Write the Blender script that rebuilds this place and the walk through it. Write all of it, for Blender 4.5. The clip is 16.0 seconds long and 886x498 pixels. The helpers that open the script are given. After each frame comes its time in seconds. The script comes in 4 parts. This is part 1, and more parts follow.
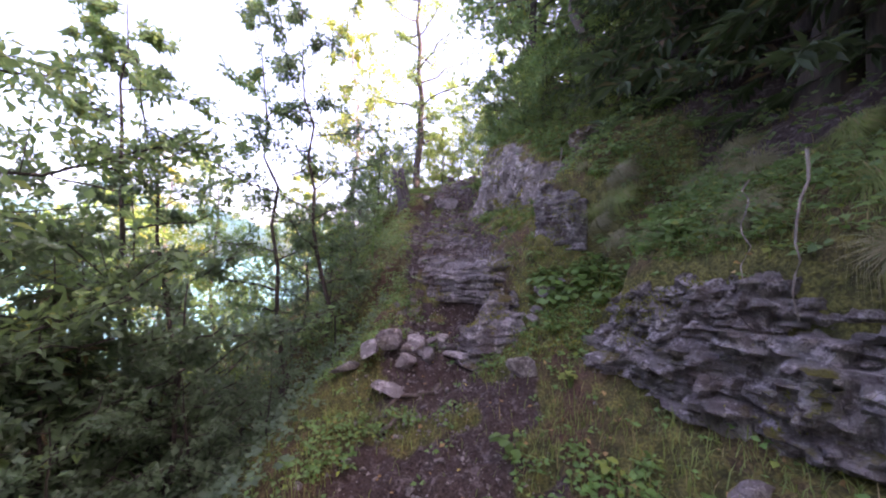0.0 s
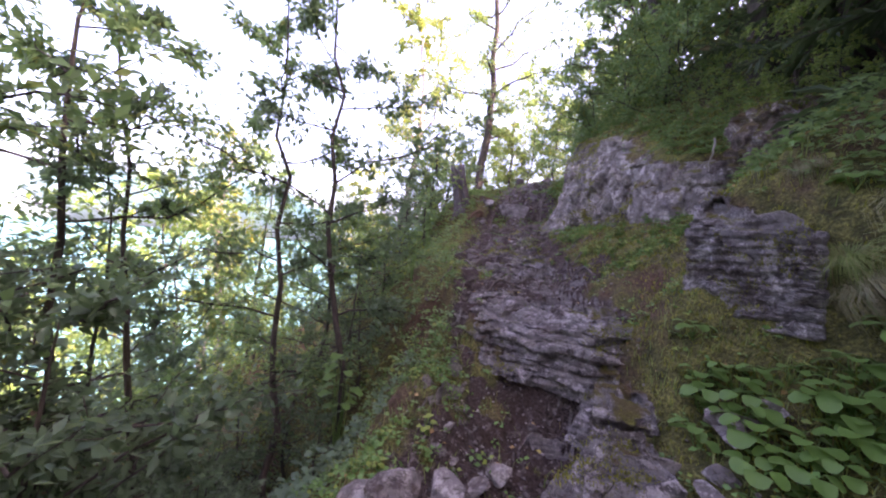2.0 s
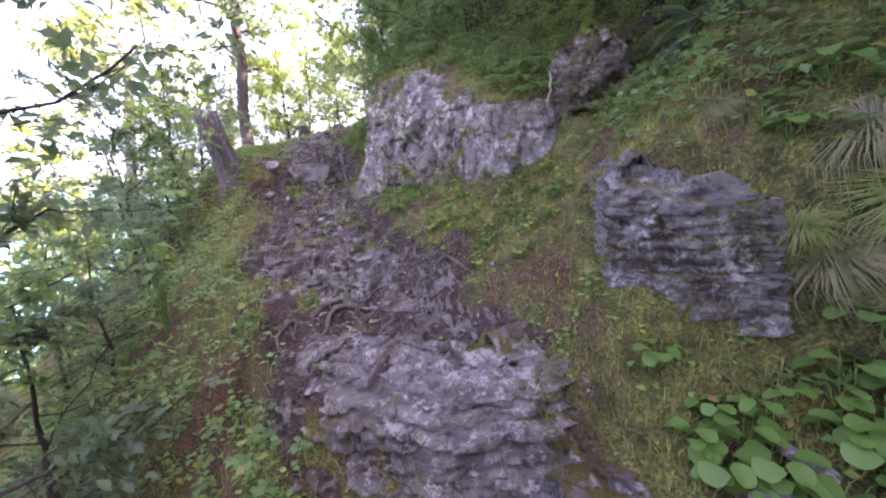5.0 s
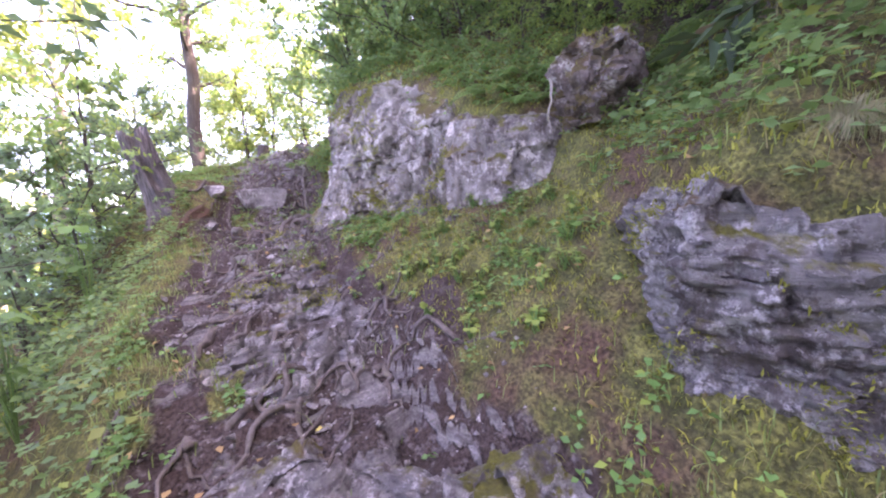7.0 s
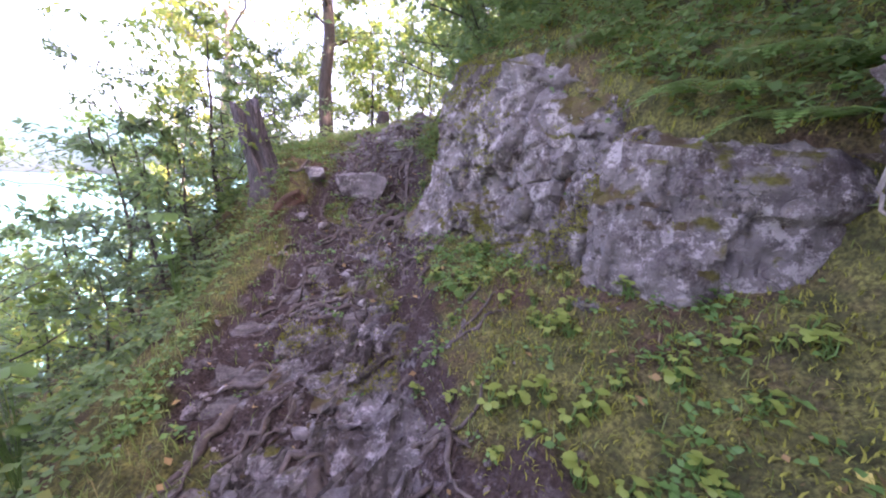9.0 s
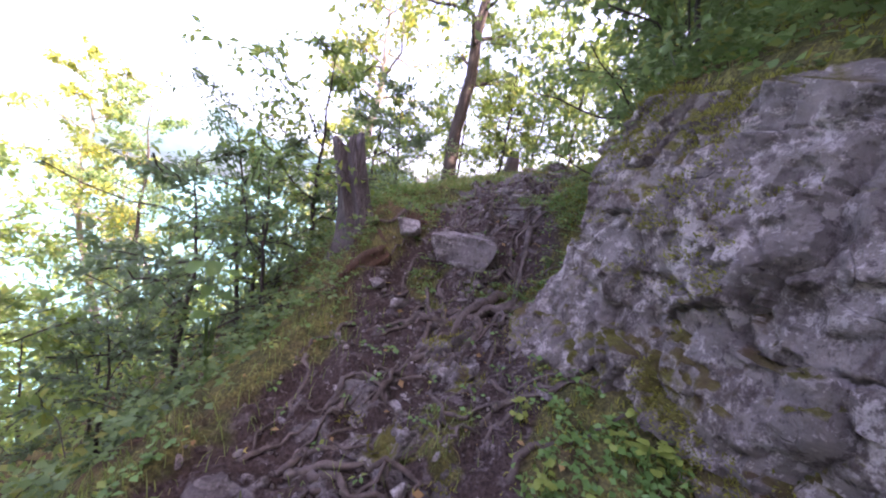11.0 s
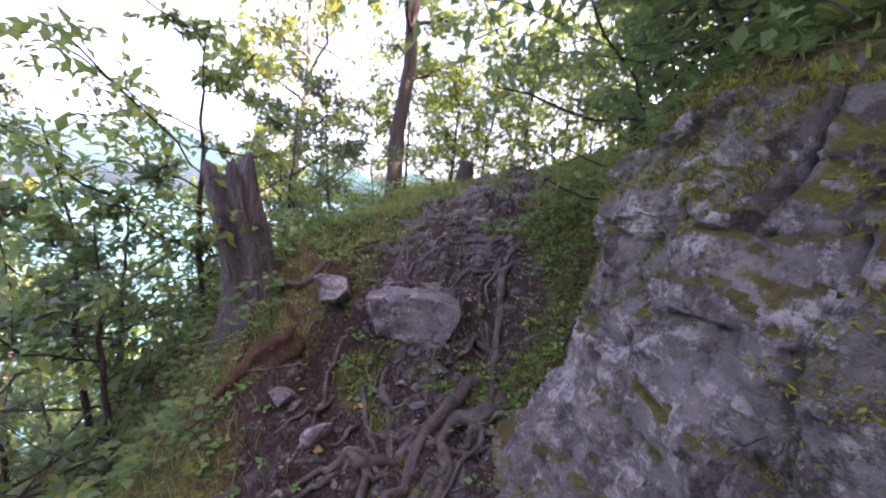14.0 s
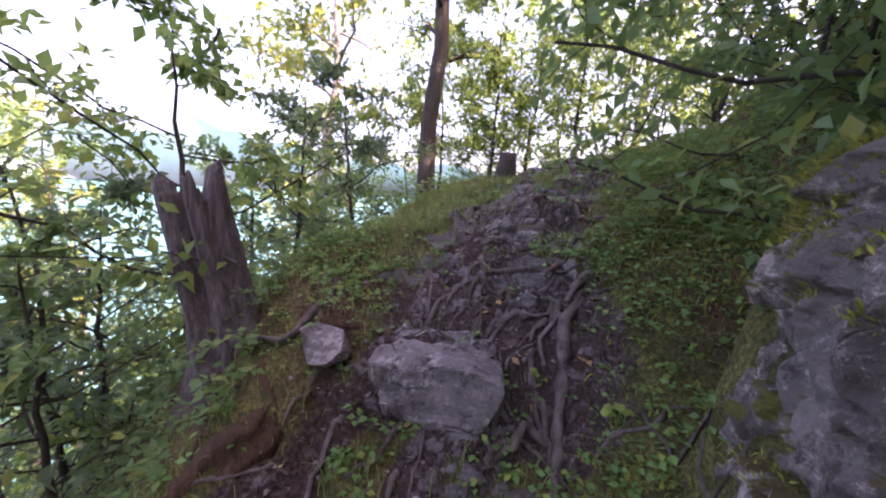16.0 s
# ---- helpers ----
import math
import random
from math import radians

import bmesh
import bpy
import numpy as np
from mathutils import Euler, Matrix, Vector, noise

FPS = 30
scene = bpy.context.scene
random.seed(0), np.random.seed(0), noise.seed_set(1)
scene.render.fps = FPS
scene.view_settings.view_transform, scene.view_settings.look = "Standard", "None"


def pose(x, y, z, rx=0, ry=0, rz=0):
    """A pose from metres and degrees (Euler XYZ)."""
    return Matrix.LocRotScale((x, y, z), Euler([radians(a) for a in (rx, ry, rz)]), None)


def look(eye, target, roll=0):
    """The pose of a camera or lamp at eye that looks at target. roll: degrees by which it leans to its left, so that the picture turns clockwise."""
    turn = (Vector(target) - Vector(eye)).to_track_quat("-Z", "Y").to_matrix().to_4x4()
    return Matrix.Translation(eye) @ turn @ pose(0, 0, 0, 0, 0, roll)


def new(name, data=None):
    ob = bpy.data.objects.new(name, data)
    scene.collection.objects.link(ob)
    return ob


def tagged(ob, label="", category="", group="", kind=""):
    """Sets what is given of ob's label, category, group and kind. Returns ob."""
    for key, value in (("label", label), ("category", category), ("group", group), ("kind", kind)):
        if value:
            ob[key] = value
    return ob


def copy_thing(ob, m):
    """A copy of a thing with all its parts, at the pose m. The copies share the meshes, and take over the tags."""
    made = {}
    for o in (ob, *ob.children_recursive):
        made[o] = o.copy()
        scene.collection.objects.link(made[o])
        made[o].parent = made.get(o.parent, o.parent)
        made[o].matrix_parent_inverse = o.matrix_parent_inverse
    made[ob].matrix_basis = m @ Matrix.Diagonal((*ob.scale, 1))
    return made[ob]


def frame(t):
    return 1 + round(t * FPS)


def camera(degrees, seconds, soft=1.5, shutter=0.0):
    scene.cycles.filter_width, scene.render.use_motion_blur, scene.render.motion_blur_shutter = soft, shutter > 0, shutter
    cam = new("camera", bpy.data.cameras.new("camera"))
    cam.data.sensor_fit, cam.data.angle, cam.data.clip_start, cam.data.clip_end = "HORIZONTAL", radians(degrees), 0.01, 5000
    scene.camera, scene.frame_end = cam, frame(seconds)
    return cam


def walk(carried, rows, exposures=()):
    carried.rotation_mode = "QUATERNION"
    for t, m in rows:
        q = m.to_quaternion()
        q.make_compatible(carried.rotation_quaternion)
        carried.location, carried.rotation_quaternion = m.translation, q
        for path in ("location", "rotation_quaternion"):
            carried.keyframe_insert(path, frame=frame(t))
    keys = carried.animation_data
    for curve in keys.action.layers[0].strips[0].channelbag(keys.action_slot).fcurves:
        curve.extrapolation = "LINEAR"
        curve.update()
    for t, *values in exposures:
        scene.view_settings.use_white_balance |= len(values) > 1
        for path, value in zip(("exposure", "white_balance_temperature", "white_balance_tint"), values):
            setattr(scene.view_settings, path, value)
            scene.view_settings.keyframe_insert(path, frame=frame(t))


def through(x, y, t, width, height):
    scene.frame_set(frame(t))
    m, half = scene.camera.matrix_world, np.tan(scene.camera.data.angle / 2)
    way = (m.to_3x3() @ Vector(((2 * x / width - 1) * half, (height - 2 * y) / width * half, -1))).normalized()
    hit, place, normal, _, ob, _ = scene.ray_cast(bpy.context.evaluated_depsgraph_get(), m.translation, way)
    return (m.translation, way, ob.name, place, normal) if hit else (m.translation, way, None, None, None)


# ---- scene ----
cam = camera(104.5, 16.0, soft=2.1)
PATH = [
    (0, (-0.036, -0.055, 1.499), (0.012, 1.945, 1.507), 0.4),
    (0.5, (-0.145, 0.555, 1.586), (-0.027, 2.551, 1.605), 3.3),
    (1, (-0.079, 1.007, 1.601), (0.053, 3.003, 1.624), -0.3),
    (1.5, (-0.01, 1.359, 1.7), (-0.171, 3.352, 1.676), 1.8),
    (2, (-0.117, 1.644, 1.802), (-0.398, 3.624, 1.8), 5.6),
    (2.5, (-0.14, 1.932, 1.867), (-0.406, 3.913, 1.793), 2.8),
    (3, (-0.156, 2.162, 2.001), (-0.611, 4.108, 1.934), -0.1),
    (3.5, (-0.366, 2.379, 2.117), (-0.583, 4.366, 2.046), -0.9),
    (4, (-0.507, 2.536, 2.211), (-0.262, 4.517, 2.078), 0.7),
    (4.5, (-0.447, 2.764, 2.193), (0.159, 4.657, 1.975), -2.2),
    (5, (-0.246, 3.052, 2.217), (0.574, 4.851, 1.91), -4.7),
    (5.2, (-0.211, 3.103, 2.246), (0.667, 4.869, 1.913), -5.1),
    (7.3, (0.163, 3.803, 2.396), (1.122, 5.546, 2.185), -5.5),
    (7.5, (0.248, 3.857, 2.46), (1.016, 5.687, 2.206), -5.7),
    (8, (0.353, 4.011, 2.43), (0.929, 5.92, 2.278), -5.9),
    (8.5, (0.46, 4.506, 2.647), (0.808, 6.448, 2.318), -3.3),
    (9, (0.513, 4.705, 2.92), (0.867, 6.63, 2.505), 1.9),
    (9.5, (0.736, 4.96, 3.072), (0.979, 6.908, 2.689), -5.4),
    (10, (0.69, 5.269, 3.157), (0.599, 7.235, 2.802), 2.7),
    (10.2, (0.626, 5.454, 3.132), (0.434, 7.419, 2.813), 7.2),
    (12.3, (0.557, 6.632, 3.426), (0.168, 8.581, 3.202), 8.7),
    (12.5, (0.487, 6.739, 3.486), (0.178, 8.703, 3.269), 10.2),
    (13, (0.417, 6.801, 3.545), (0.248, 8.784, 3.35), 11.6),
    (13.5, (0.455, 6.866, 3.555), (0.404, 8.858, 3.381), 7.7),
    (14, (0.505, 7.046, 3.533), (0.437, 9.028, 3.275), 5.0),
    (14.5, (0.661, 7.376, 3.555), (0.4, 9.338, 3.267), 1.9),
    (15, (0.659, 7.504, 3.637), (0.113, 9.394, 3.277), 2.7),
    (15.5, (0.544, 7.59, 3.714), (0.038, 9.51, 3.475), 4.2),
    (16, (0.493, 7.798, 3.679), (0.195, 9.748, 3.353), 3.2),
]
walk(cam, [(t, look(eye, target, roll)) for t, eye, target, roll in PATH], [(0, 3.5, 6850, 47), (1.5, 3.55, 6850, 47), (3.5, 3.12, 6850, 47), (5, 4.2, 6850, 47), (7.5, 4.68, 6850, 47), (9, 4.1, 6850, 47), (10, 3.88, 6850, 47), (12.5, 3.2, 6850, 47), (15, 3.45, 6850, 47), (16, 3.15, 6850, 47)])

# ---- light: sun over the hill on the right, hazy bright sky over the lake ----
SUN_EL, SUN_AZ = radians(46), radians(108)  # azimuth from +y towards +x
world = bpy.data.worlds.new("sky")
scene.world = world
world.use_nodes = True
wn = world.node_tree
sky = wn.nodes.new("ShaderNodeTexSky")
sky.sky_type, sky.sun_disc = "NISHITA", False
sky.sun_elevation, sky.sun_rotation = SUN_EL, SUN_AZ
sky.dust_density, sky.air_density = 6.0, 0.8
wn.links.new(sky.outputs[0], wn.nodes["Background"].inputs[0])
wn.nodes["Background"].inputs[1].default_value = 0.15
sun = new("sun", bpy.data.lights.new("sun", "SUN"))
sun.data.energy, sun.data.angle, sun.data.color = 4.0, radians(0.6), (1.0, 0.93, 0.8)
sd = Vector((math.sin(SUN_AZ) * math.cos(SUN_EL), math.cos(SUN_AZ) * math.cos(SUN_EL), math.sin(SUN_EL)))
sun.matrix_basis = look(sd * 60, (0, 0, 0))

rng = np.random.default_rng(7)


# ---- materials ----
class Mat:
    """A node material with short-hands for noise, ramps and mixes."""

    def __init__(self, name):
        self.m = bpy.data.materials.new(name)
        self.m.use_nodes = True
        self.t = self.m.node_tree
        self.b = self.t.nodes["Principled BSDF"]
        self.pos = self.t.nodes.new("ShaderNodeNewGeometry")
        self.co = self.pos.outputs["Position"]

    def local(self):
        self.co = self.t.nodes.new("ShaderNodeTexCoord").outputs["Object"]
        return self

    def put(self, a, b):
        self.t.links.new(a, b)

    def noise(self, scale, detail=5, stretch=None, rough=0.6):
        n = self.t.nodes.new("ShaderNodeTexNoise")
        n.inputs["Scale"].default_value, n.inputs["Detail"].default_value = scale, detail
        n.inputs["Roughness"].default_value = rough
        src = self.co
        if stretch:
            mp = self.t.nodes.new("ShaderNodeMapping")
            mp.inputs["Scale"].default_value = stretch
            self.put(src, mp.inputs[0])
            src = mp.outputs[0]
        self.put(src, n.inputs["Vector"])
        return n.outputs["Fac"]

    def voronoi(self, scale, feature="F1"):
        n = self.t.nodes.new("ShaderNodeTexVoronoi")
        n.feature = feature
        n.inputs["Scale"].default_value = scale
        self.put(self.co, n.inputs["Vector"])
        return n.outputs["Distance"]

    def ramp(self, fac, a, b):
        n = self.t.nodes.new("ShaderNodeMapRange")
        n.inputs["From Min"].default_value, n.inputs["From Max"].default_value = a, b
        self.put(fac, n.inputs["Value"])
        return n.outputs["Result"]

    def math(self, op, a, b):
        n = self.t.nodes.new("ShaderNodeMath")
        n.operation = op
        for k, v in enumerate((a, b)):
            if isinstance(v, (int, float)):
                n.inputs[k].default_value = v
            else:
                self.put(v, n.inputs[k])
        return n.outputs[0]

    def mix(self, fac, a, b):
        n = self.t.nodes.new("ShaderNodeMix")
        n.data_type = "RGBA"
        for k, v in ((0, fac), (6, a), (7, b)):
            if isinstance(v, tuple):
                n.inputs[k].default_value = (*v, 1)
            elif isinstance(v, (int, float)):
                n.inputs[k].default_value = v
            else:
                self.put(v, n.inputs[k])
        return n.outputs[2]

    def done(self, colour, rough=0.9, bump=None, depth=0.01, spec=0.3):
        if isinstance(colour, tuple):
            self.b.inputs["Base Color"].default_value = (*colour, 1)
        else:
            self.put(colour, self.b.inputs["Base Color"])
        self.b.inputs["Roughness"].default_value = rough
        self.b.inputs["Specular IOR Level"].default_value = spec
        if bump is not None:
            n = self.t.nodes.new("ShaderNodeBump")
            n.inputs["Distance"].default_value, n.inputs["Strength"].default_value = depth, 1.0
            self.put(bump, n.inputs["Height"])
            self.put(n.outputs[0], self.b.inputs["Normal"])
        return self.m

    def attr(self, name):
        n = self.t.nodes.new("ShaderNodeAttribute")
        n.attribute_name = name
        return n.outputs["Fac"]

    def up(self):
        n = self.t.nodes.new("ShaderNodeSeparateXYZ")
        self.put(self.pos.outputs["Normal"], n.inputs[0])
        return n.outputs[2]


def ground_mat():
    k = Mat("forest_soil_and_moss")
    fine, mid, big = k.noise(60, 6), k.noise(9, 5), k.noise(1.6, 4)
    moss = k.mix(k.ramp(mid, 0.35, 0.65), (0.055, 0.06, 0.02), (0.2, 0.19, 0.055))
    moss = k.mix(k.math("MULTIPLY", k.ramp(fine, 0.6, 0.42), 0.75), moss, (0.03, 0.028, 0.014))
    moss = k.mix(k.ramp(big, 0.5, 0.64), moss, k.mix(k.ramp(fine, 0.35, 0.65), (0.035, 0.02, 0.014), (0.13, 0.08, 0.05)))
    soil = k.mix(k.ramp(fine, 0.38, 0.62), (0.018, 0.012, 0.01), (0.085, 0.062, 0.052))
    soil = k.mix(k.ramp(k.noise(17, 6), 0.54, 0.62), soil, k.mix(k.ramp(fine, 0.3, 0.7), (0.07, 0.058, 0.056), (0.2, 0.17, 0.163)))
    soil = k.mix(k.ramp(big, 0.35, 0.6), soil, k.mix(0.5, soil, (0.045, 0.028, 0.021)))
    mask = k.ramp(k.math("ADD", k.attr("soil"), k.math("MULTIPLY", k.math("SUBTRACT", mid, 0.5), 1.1)), 0.35, 0.6)
    layers = k.noise(4.0, 7, (0.7, 0.7, 9.0), 0.7)
    stone_col = k.mix(k.ramp(layers, 0.35, 0.65), (0.095, 0.083, 0.076), (0.27, 0.243, 0.225))
    stone_col = k.mix(k.ramp(fine, 0.3, 0.6), k.mix(0.6, stone_col, (0.06, 0.048, 0.044)), stone_col)
    bare = k.ramp(k.math("ADD", k.attr("rock"), k.math("MULTIPLY", k.math("SUBTRACT", mid, 0.5), 1.3)), 0.4, 0.55)
    h = k.math("ADD", k.math("MULTIPLY", fine, 0.5), k.math("ADD", mid, k.math("MULTIPLY", layers, k.math("MULTIPLY", bare, 0.8))))
    return k.done(k.mix(bare, k.mix(mask, moss, soil), stone_col), 0.95, h, 0.05, 0.15)


def rock_mat(name, dark, light, pale, moss_at=0.62, strata=1.0, mossy=(0.15, 0.14, 0.025)):
    k = Mat(name)
    fine, mid, big = k.noise(45, 8, rough=0.7), k.noise(7, 6, rough=0.65), k.noise(1.7, 5)
    layers = k.noise(3.0, 7, (0.8, 0.8, 11.0), 0.7)
    col = k.mix(k.ramp(mid, 0.32, 0.68), dark, light)
    col = k.mix(k.ramp(layers, 0.52, 0.36), col, k.mix(0.65 * strata, col, (0.05, 0.04, 0.04)))
    col = k.mix(k.ramp(fine, 0.3, 0.72), k.mix(0.5, col, dark), col)
    col = k.mix(k.math("MULTIPLY", k.ramp(k.noise(6.5, 8, rough=0.8), 0.535, 0.565), 0.72), col, pale)
    col = k.mix(k.math("MULTIPLY", k.ramp(k.noise(3.4, 8, (1, 1, 0.6), 0.8), 0.52, 0.58), 0.75), col, (0.06, 0.042, 0.034))
    col = k.mix(k.math("MULTIPLY", k.ramp(k.noise(21, 6, rough=0.75), 0.57, 0.62), 0.4), col, pale)
    col = k.mix(k.math("MULTIPLY", k.ramp(k.noise(15, 7, (1, 1, 0.8), 0.8), 0.56, 0.62), 0.75), col, (0.045, 0.036, 0.03))
    warp = k.t.nodes.new("ShaderNodeVectorMath")
    warp.operation = "MULTIPLY_ADD"
    wc = k.t.nodes.new("ShaderNodeTexNoise")
    wc.inputs["Scale"].default_value = 4.0
    k.put(k.co, wc.inputs["Vector"])
    k.put(wc.outputs["Color"], warp.inputs[0])
    warp.inputs[1].default_value = (0.35, 0.35, 0.35)
    k.put(k.co, warp.inputs[2])
    plain, k.co = k.co, warp.outputs[0]
    edge = k.voronoi(3.6, "DISTANCE_TO_EDGE")
    k.co = plain
    gap = k.math("MULTIPLY", k.ramp(edge, 0.02, 0.0), k.ramp(k.noise(2.1, 3), 0.45, 0.6))
    col = k.mix(k.math("MULTIPLY", gap, 0.45), col, (0.04, 0.03, 0.028))
    m = k.math("ADD", k.math("MULTIPLY", k.up(), 0.5), k.math("MULTIPLY", k.math("SUBTRACT", big, 0.5), 2.2))
    m = k.math("ADD", m, k.math("MULTIPLY", k.math("SUBTRACT", mid, 0.5), 1.0))
    mfac = k.ramp(m, moss_at - 0.3, moss_at - 0.16)
    mosscol = k.mix(k.ramp(fine, 0.3, 0.7), (0.05, 0.045, 0.012), mossy)
    mosscol = k.mix(k.ramp(k.noise(3.1, 4), 0.45, 0.62), mosscol, (0.085, 0.055, 0.028))
    h = k.math("ADD", k.math("MULTIPLY", fine, 0.6), k.math("ADD", mid, k.math("SUBTRACT", k.math("MULTIPLY", layers, 0.9 * strata), k.math("MULTIPLY", gap, 0.4))))
    return k.done(k.mix(mfac, col, mosscol), 0.88, h, 0.05, 0.25)


def wood_mat(name, a, b, stretch=(9, 9, 0.7), rough=0.85):
    k = Mat(name).local()
    g, f = k.noise(5, 6, stretch, 0.7), k.noise(3, 5)
    col = k.mix(k.ramp(g, 0.3, 0.7), a, b)
    col = k.mix(k.ramp(f, 0.5, 0.75), col, k.mix(0.6, col, (0.05, 0.035, 0.025)))
    return k.done(col, rough, g, 0.02, 0.2)


def leaf_mat(name, a, b, c=None, through=0.5, rough=0.5):
    """Leaves: a colour a leaf, between a and b with a few of c; light comes through them."""
    k = Mat(name)
    r = k.pos.outputs["Random Per Island"]
    n = k.noise(1.1, 3)
    col = k.mix(k.math("ADD", k.math("MULTIPLY", r, 0.6), k.math("MULTIPLY", n, 0.5)), a, b)
    if c:
        col = k.mix(k.math("GREATER_THAN", k.math("FRACT", k.math("MULTIPLY", r, 37.7), 0), 0.9), col, c)
    m = k.done(col, rough, spec=0.35)
    tr = k.t.nodes.new("ShaderNodeBsdfTranslucent")
    k.put(k.mix(0.4, col, (0.3, 0.42, 0.13)), tr.inputs[0])
    mx = k.t.nodes.new("ShaderNodeMixShader")
    mx.inputs[0].default_value = through
    k.put(k.b.outputs[0], mx.inputs[1])
    k.put(tr.outputs[0], mx.inputs[2])
    k.put(mx.outputs[0], k.t.nodes["Material Output"].inputs[0])
    return m


M_GROUND = ground_mat()
M_CLIFF = rock_mat("mauve_limestone", (0.13, 0.11, 0.1), (0.3, 0.262, 0.236), (0.48, 0.43, 0.4), 0.62, 0.3)
M_RUSTY = rock_mat("rusty_mossy_limestone", (0.1, 0.07, 0.06), (0.27, 0.22, 0.2), (0.45, 0.41, 0.39), 0.4, 0.4, (0.1, 0.065, 0.025))
M_STRATA = rock_mat("layered_limestone", (0.1, 0.088, 0.081), (0.3, 0.273, 0.252), (0.44, 0.4, 0.385), 0.8, 1.0)
M_STONE = rock_mat("loose_limestone", (0.14, 0.12, 0.112), (0.32, 0.285, 0.265), (0.46, 0.42, 0.39), 1.1, 0.4)
M_BARK = wood_mat("dark_bark", (0.025, 0.02, 0.017), (0.085, 0.07, 0.058))
M_BARK_PALE = wood_mat("pale_bark", (0.13, 0.11, 0.09), (0.34, 0.3, 0.26))
M_STUMP = wood_mat("weathered_grey_wood", (0.022, 0.018, 0.018), (0.17, 0.15, 0.145))
M_ROT = wood_mat("rotten_orange_wood", (0.022, 0.013, 0.009), (0.12, 0.065, 0.036))
M_ROOT = wood_mat("root_bark", (0.035, 0.027, 0.022), (0.16, 0.13, 0.11), (3, 3, 3))
M_LEAF = leaf_mat("hazel_leaves", (0.06, 0.12, 0.045), (0.14, 0.235, 0.08), (0.2, 0.22, 0.05))
# darker, bluish leaf copy: shade is painted into its colour
M_LEAF_SHADED = leaf_mat("alder_leaves_painted_shade", (0.035, 0.068, 0.042), (0.09, 0.15, 0.085), None, 0.45)
# brighter leaf copy: sunlight is painted into its colour
M_LEAF_LIT = leaf_mat("maple_leaves_painted_lit", (0.08, 0.145, 0.03), (0.18, 0.26, 0.055), (0.25, 0.27, 0.05), 0.5)
M_LEAF_YEL = leaf_mat("ash_leaves", (0.09, 0.14, 0.025), (0.24, 0.26, 0.04), (0.4, 0.32, 0.03), 0.5)
M_NEEDLE = leaf_mat("spruce_needles", (0.012, 0.028, 0.012), (0.035, 0.06, 0.022), (0.08, 0.05, 0.025), 0.2, 0.7)
M_GRASS = leaf_mat("grass_blades", (0.075, 0.115, 0.028), (0.2, 0.25, 0.06), (0.26, 0.2, 0.09), 0.35)
M_STRAW = leaf_mat("dry_grass", (0.09, 0.09, 0.04), (0.26, 0.22, 0.12), (0.1, 0.13, 0.05), 0.3)
M_HERB = leaf_mat("herb_leaves", (0.05, 0.125, 0.03), (0.13, 0.26, 0.065), (0.2, 0.26, 0.05), 0.35)
M_BUTTER = leaf_mat("broad_leaves", (0.05, 0.115, 0.025), (0.11, 0.21, 0.045), None, 0.4)
M_DEAD = leaf_mat("fallen_leaves", (0.16, 0.08, 0.035), (0.38, 0.25, 0.1), (0.45, 0.36, 0.1), 0.15, 0.8)
M_MOSS = leaf_mat("moss_cushions", (0.11, 0.11, 0.018), (0.3, 0.29, 0.045), (0.09, 0.055, 0.022), 0.25, 0.9)


# ---- meshes ----
def mesh(name, verts, faces, mat, smooth=False):
    me = bpy.data.meshes.new(name)
    verts = np.asarray(verts, dtype=np.float32).reshape(-1, 3)
    if isinstance(faces, np.ndarray):
        n, c = faces.shape
        me.vertices.add(len(verts))
        me.vertices.foreach_set("co", verts.ravel())
        me.loops.add(n * c)
        me.loops.foreach_set("vertex_index", faces.astype(np.int32).ravel())
        me.polygons.add(n)
        me.polygons.foreach_set("loop_start", np.arange(0, n * c, c, dtype=np.int32))
        me.update(calc_edges=True)
    else:
        me.from_pydata(verts.tolist(), [], faces)
    me.validate()
    me.materials.append(mat)
    if smooth:
        me.polygons.foreach_set("use_smooth", np.ones(len(me.polygons), dtype=bool))
    return me


def part(name, me, parent, label=""):
    ob = new(name, me)
    ob.parent = parent
    return tagged(ob, label)


def grid_faces(nu, nv):
    a = np.arange((nu - 1) * (nv - 1))
    i = (a // (nv - 1)) * nv + a % (nv - 1)
    return np.stack([i, i + nv, i + nv + 1, i + 1], 1)


def fbm(x, y, seed=0, octaves=4):
    """Cheap smooth value noise on arrays, about -1 to 1."""
    x, y = np.asarray(x, float), np.asarray(y, float)
    out, amp = np.zeros(np.broadcast(x, y).shape), 1.0
    for o in range(octaves):
        xi, yi = np.floor(x), np.floor(y)
        fx, fy = x - xi, y - yi
        fx, fy = fx * fx * (3 - 2 * fx), fy * fy * (3 - 2 * fy)

        def h(i, j):
            v = np.sin(i * 127.1 + j * 311.7 + (seed + o) * 74.7) * 43758.5453
            return (v - np.floor(v)) * 2 - 1
        out = out + amp * ((h(xi, yi) * (1 - fx) + h(xi + 1, yi) * fx) * (1 - fy) + (h(xi, yi + 1) * (1 - fx) + h(xi + 1, yi + 1) * fx) * fy)
        x, y, amp = x * 2.03 + 5.1, y * 2.03 + 9.7, amp * 0.5
    return out


def line(*pairs):
    a = np.array(pairs, float)
    return lambda y: np.interp(y, a[:, 0], a[:, 1])


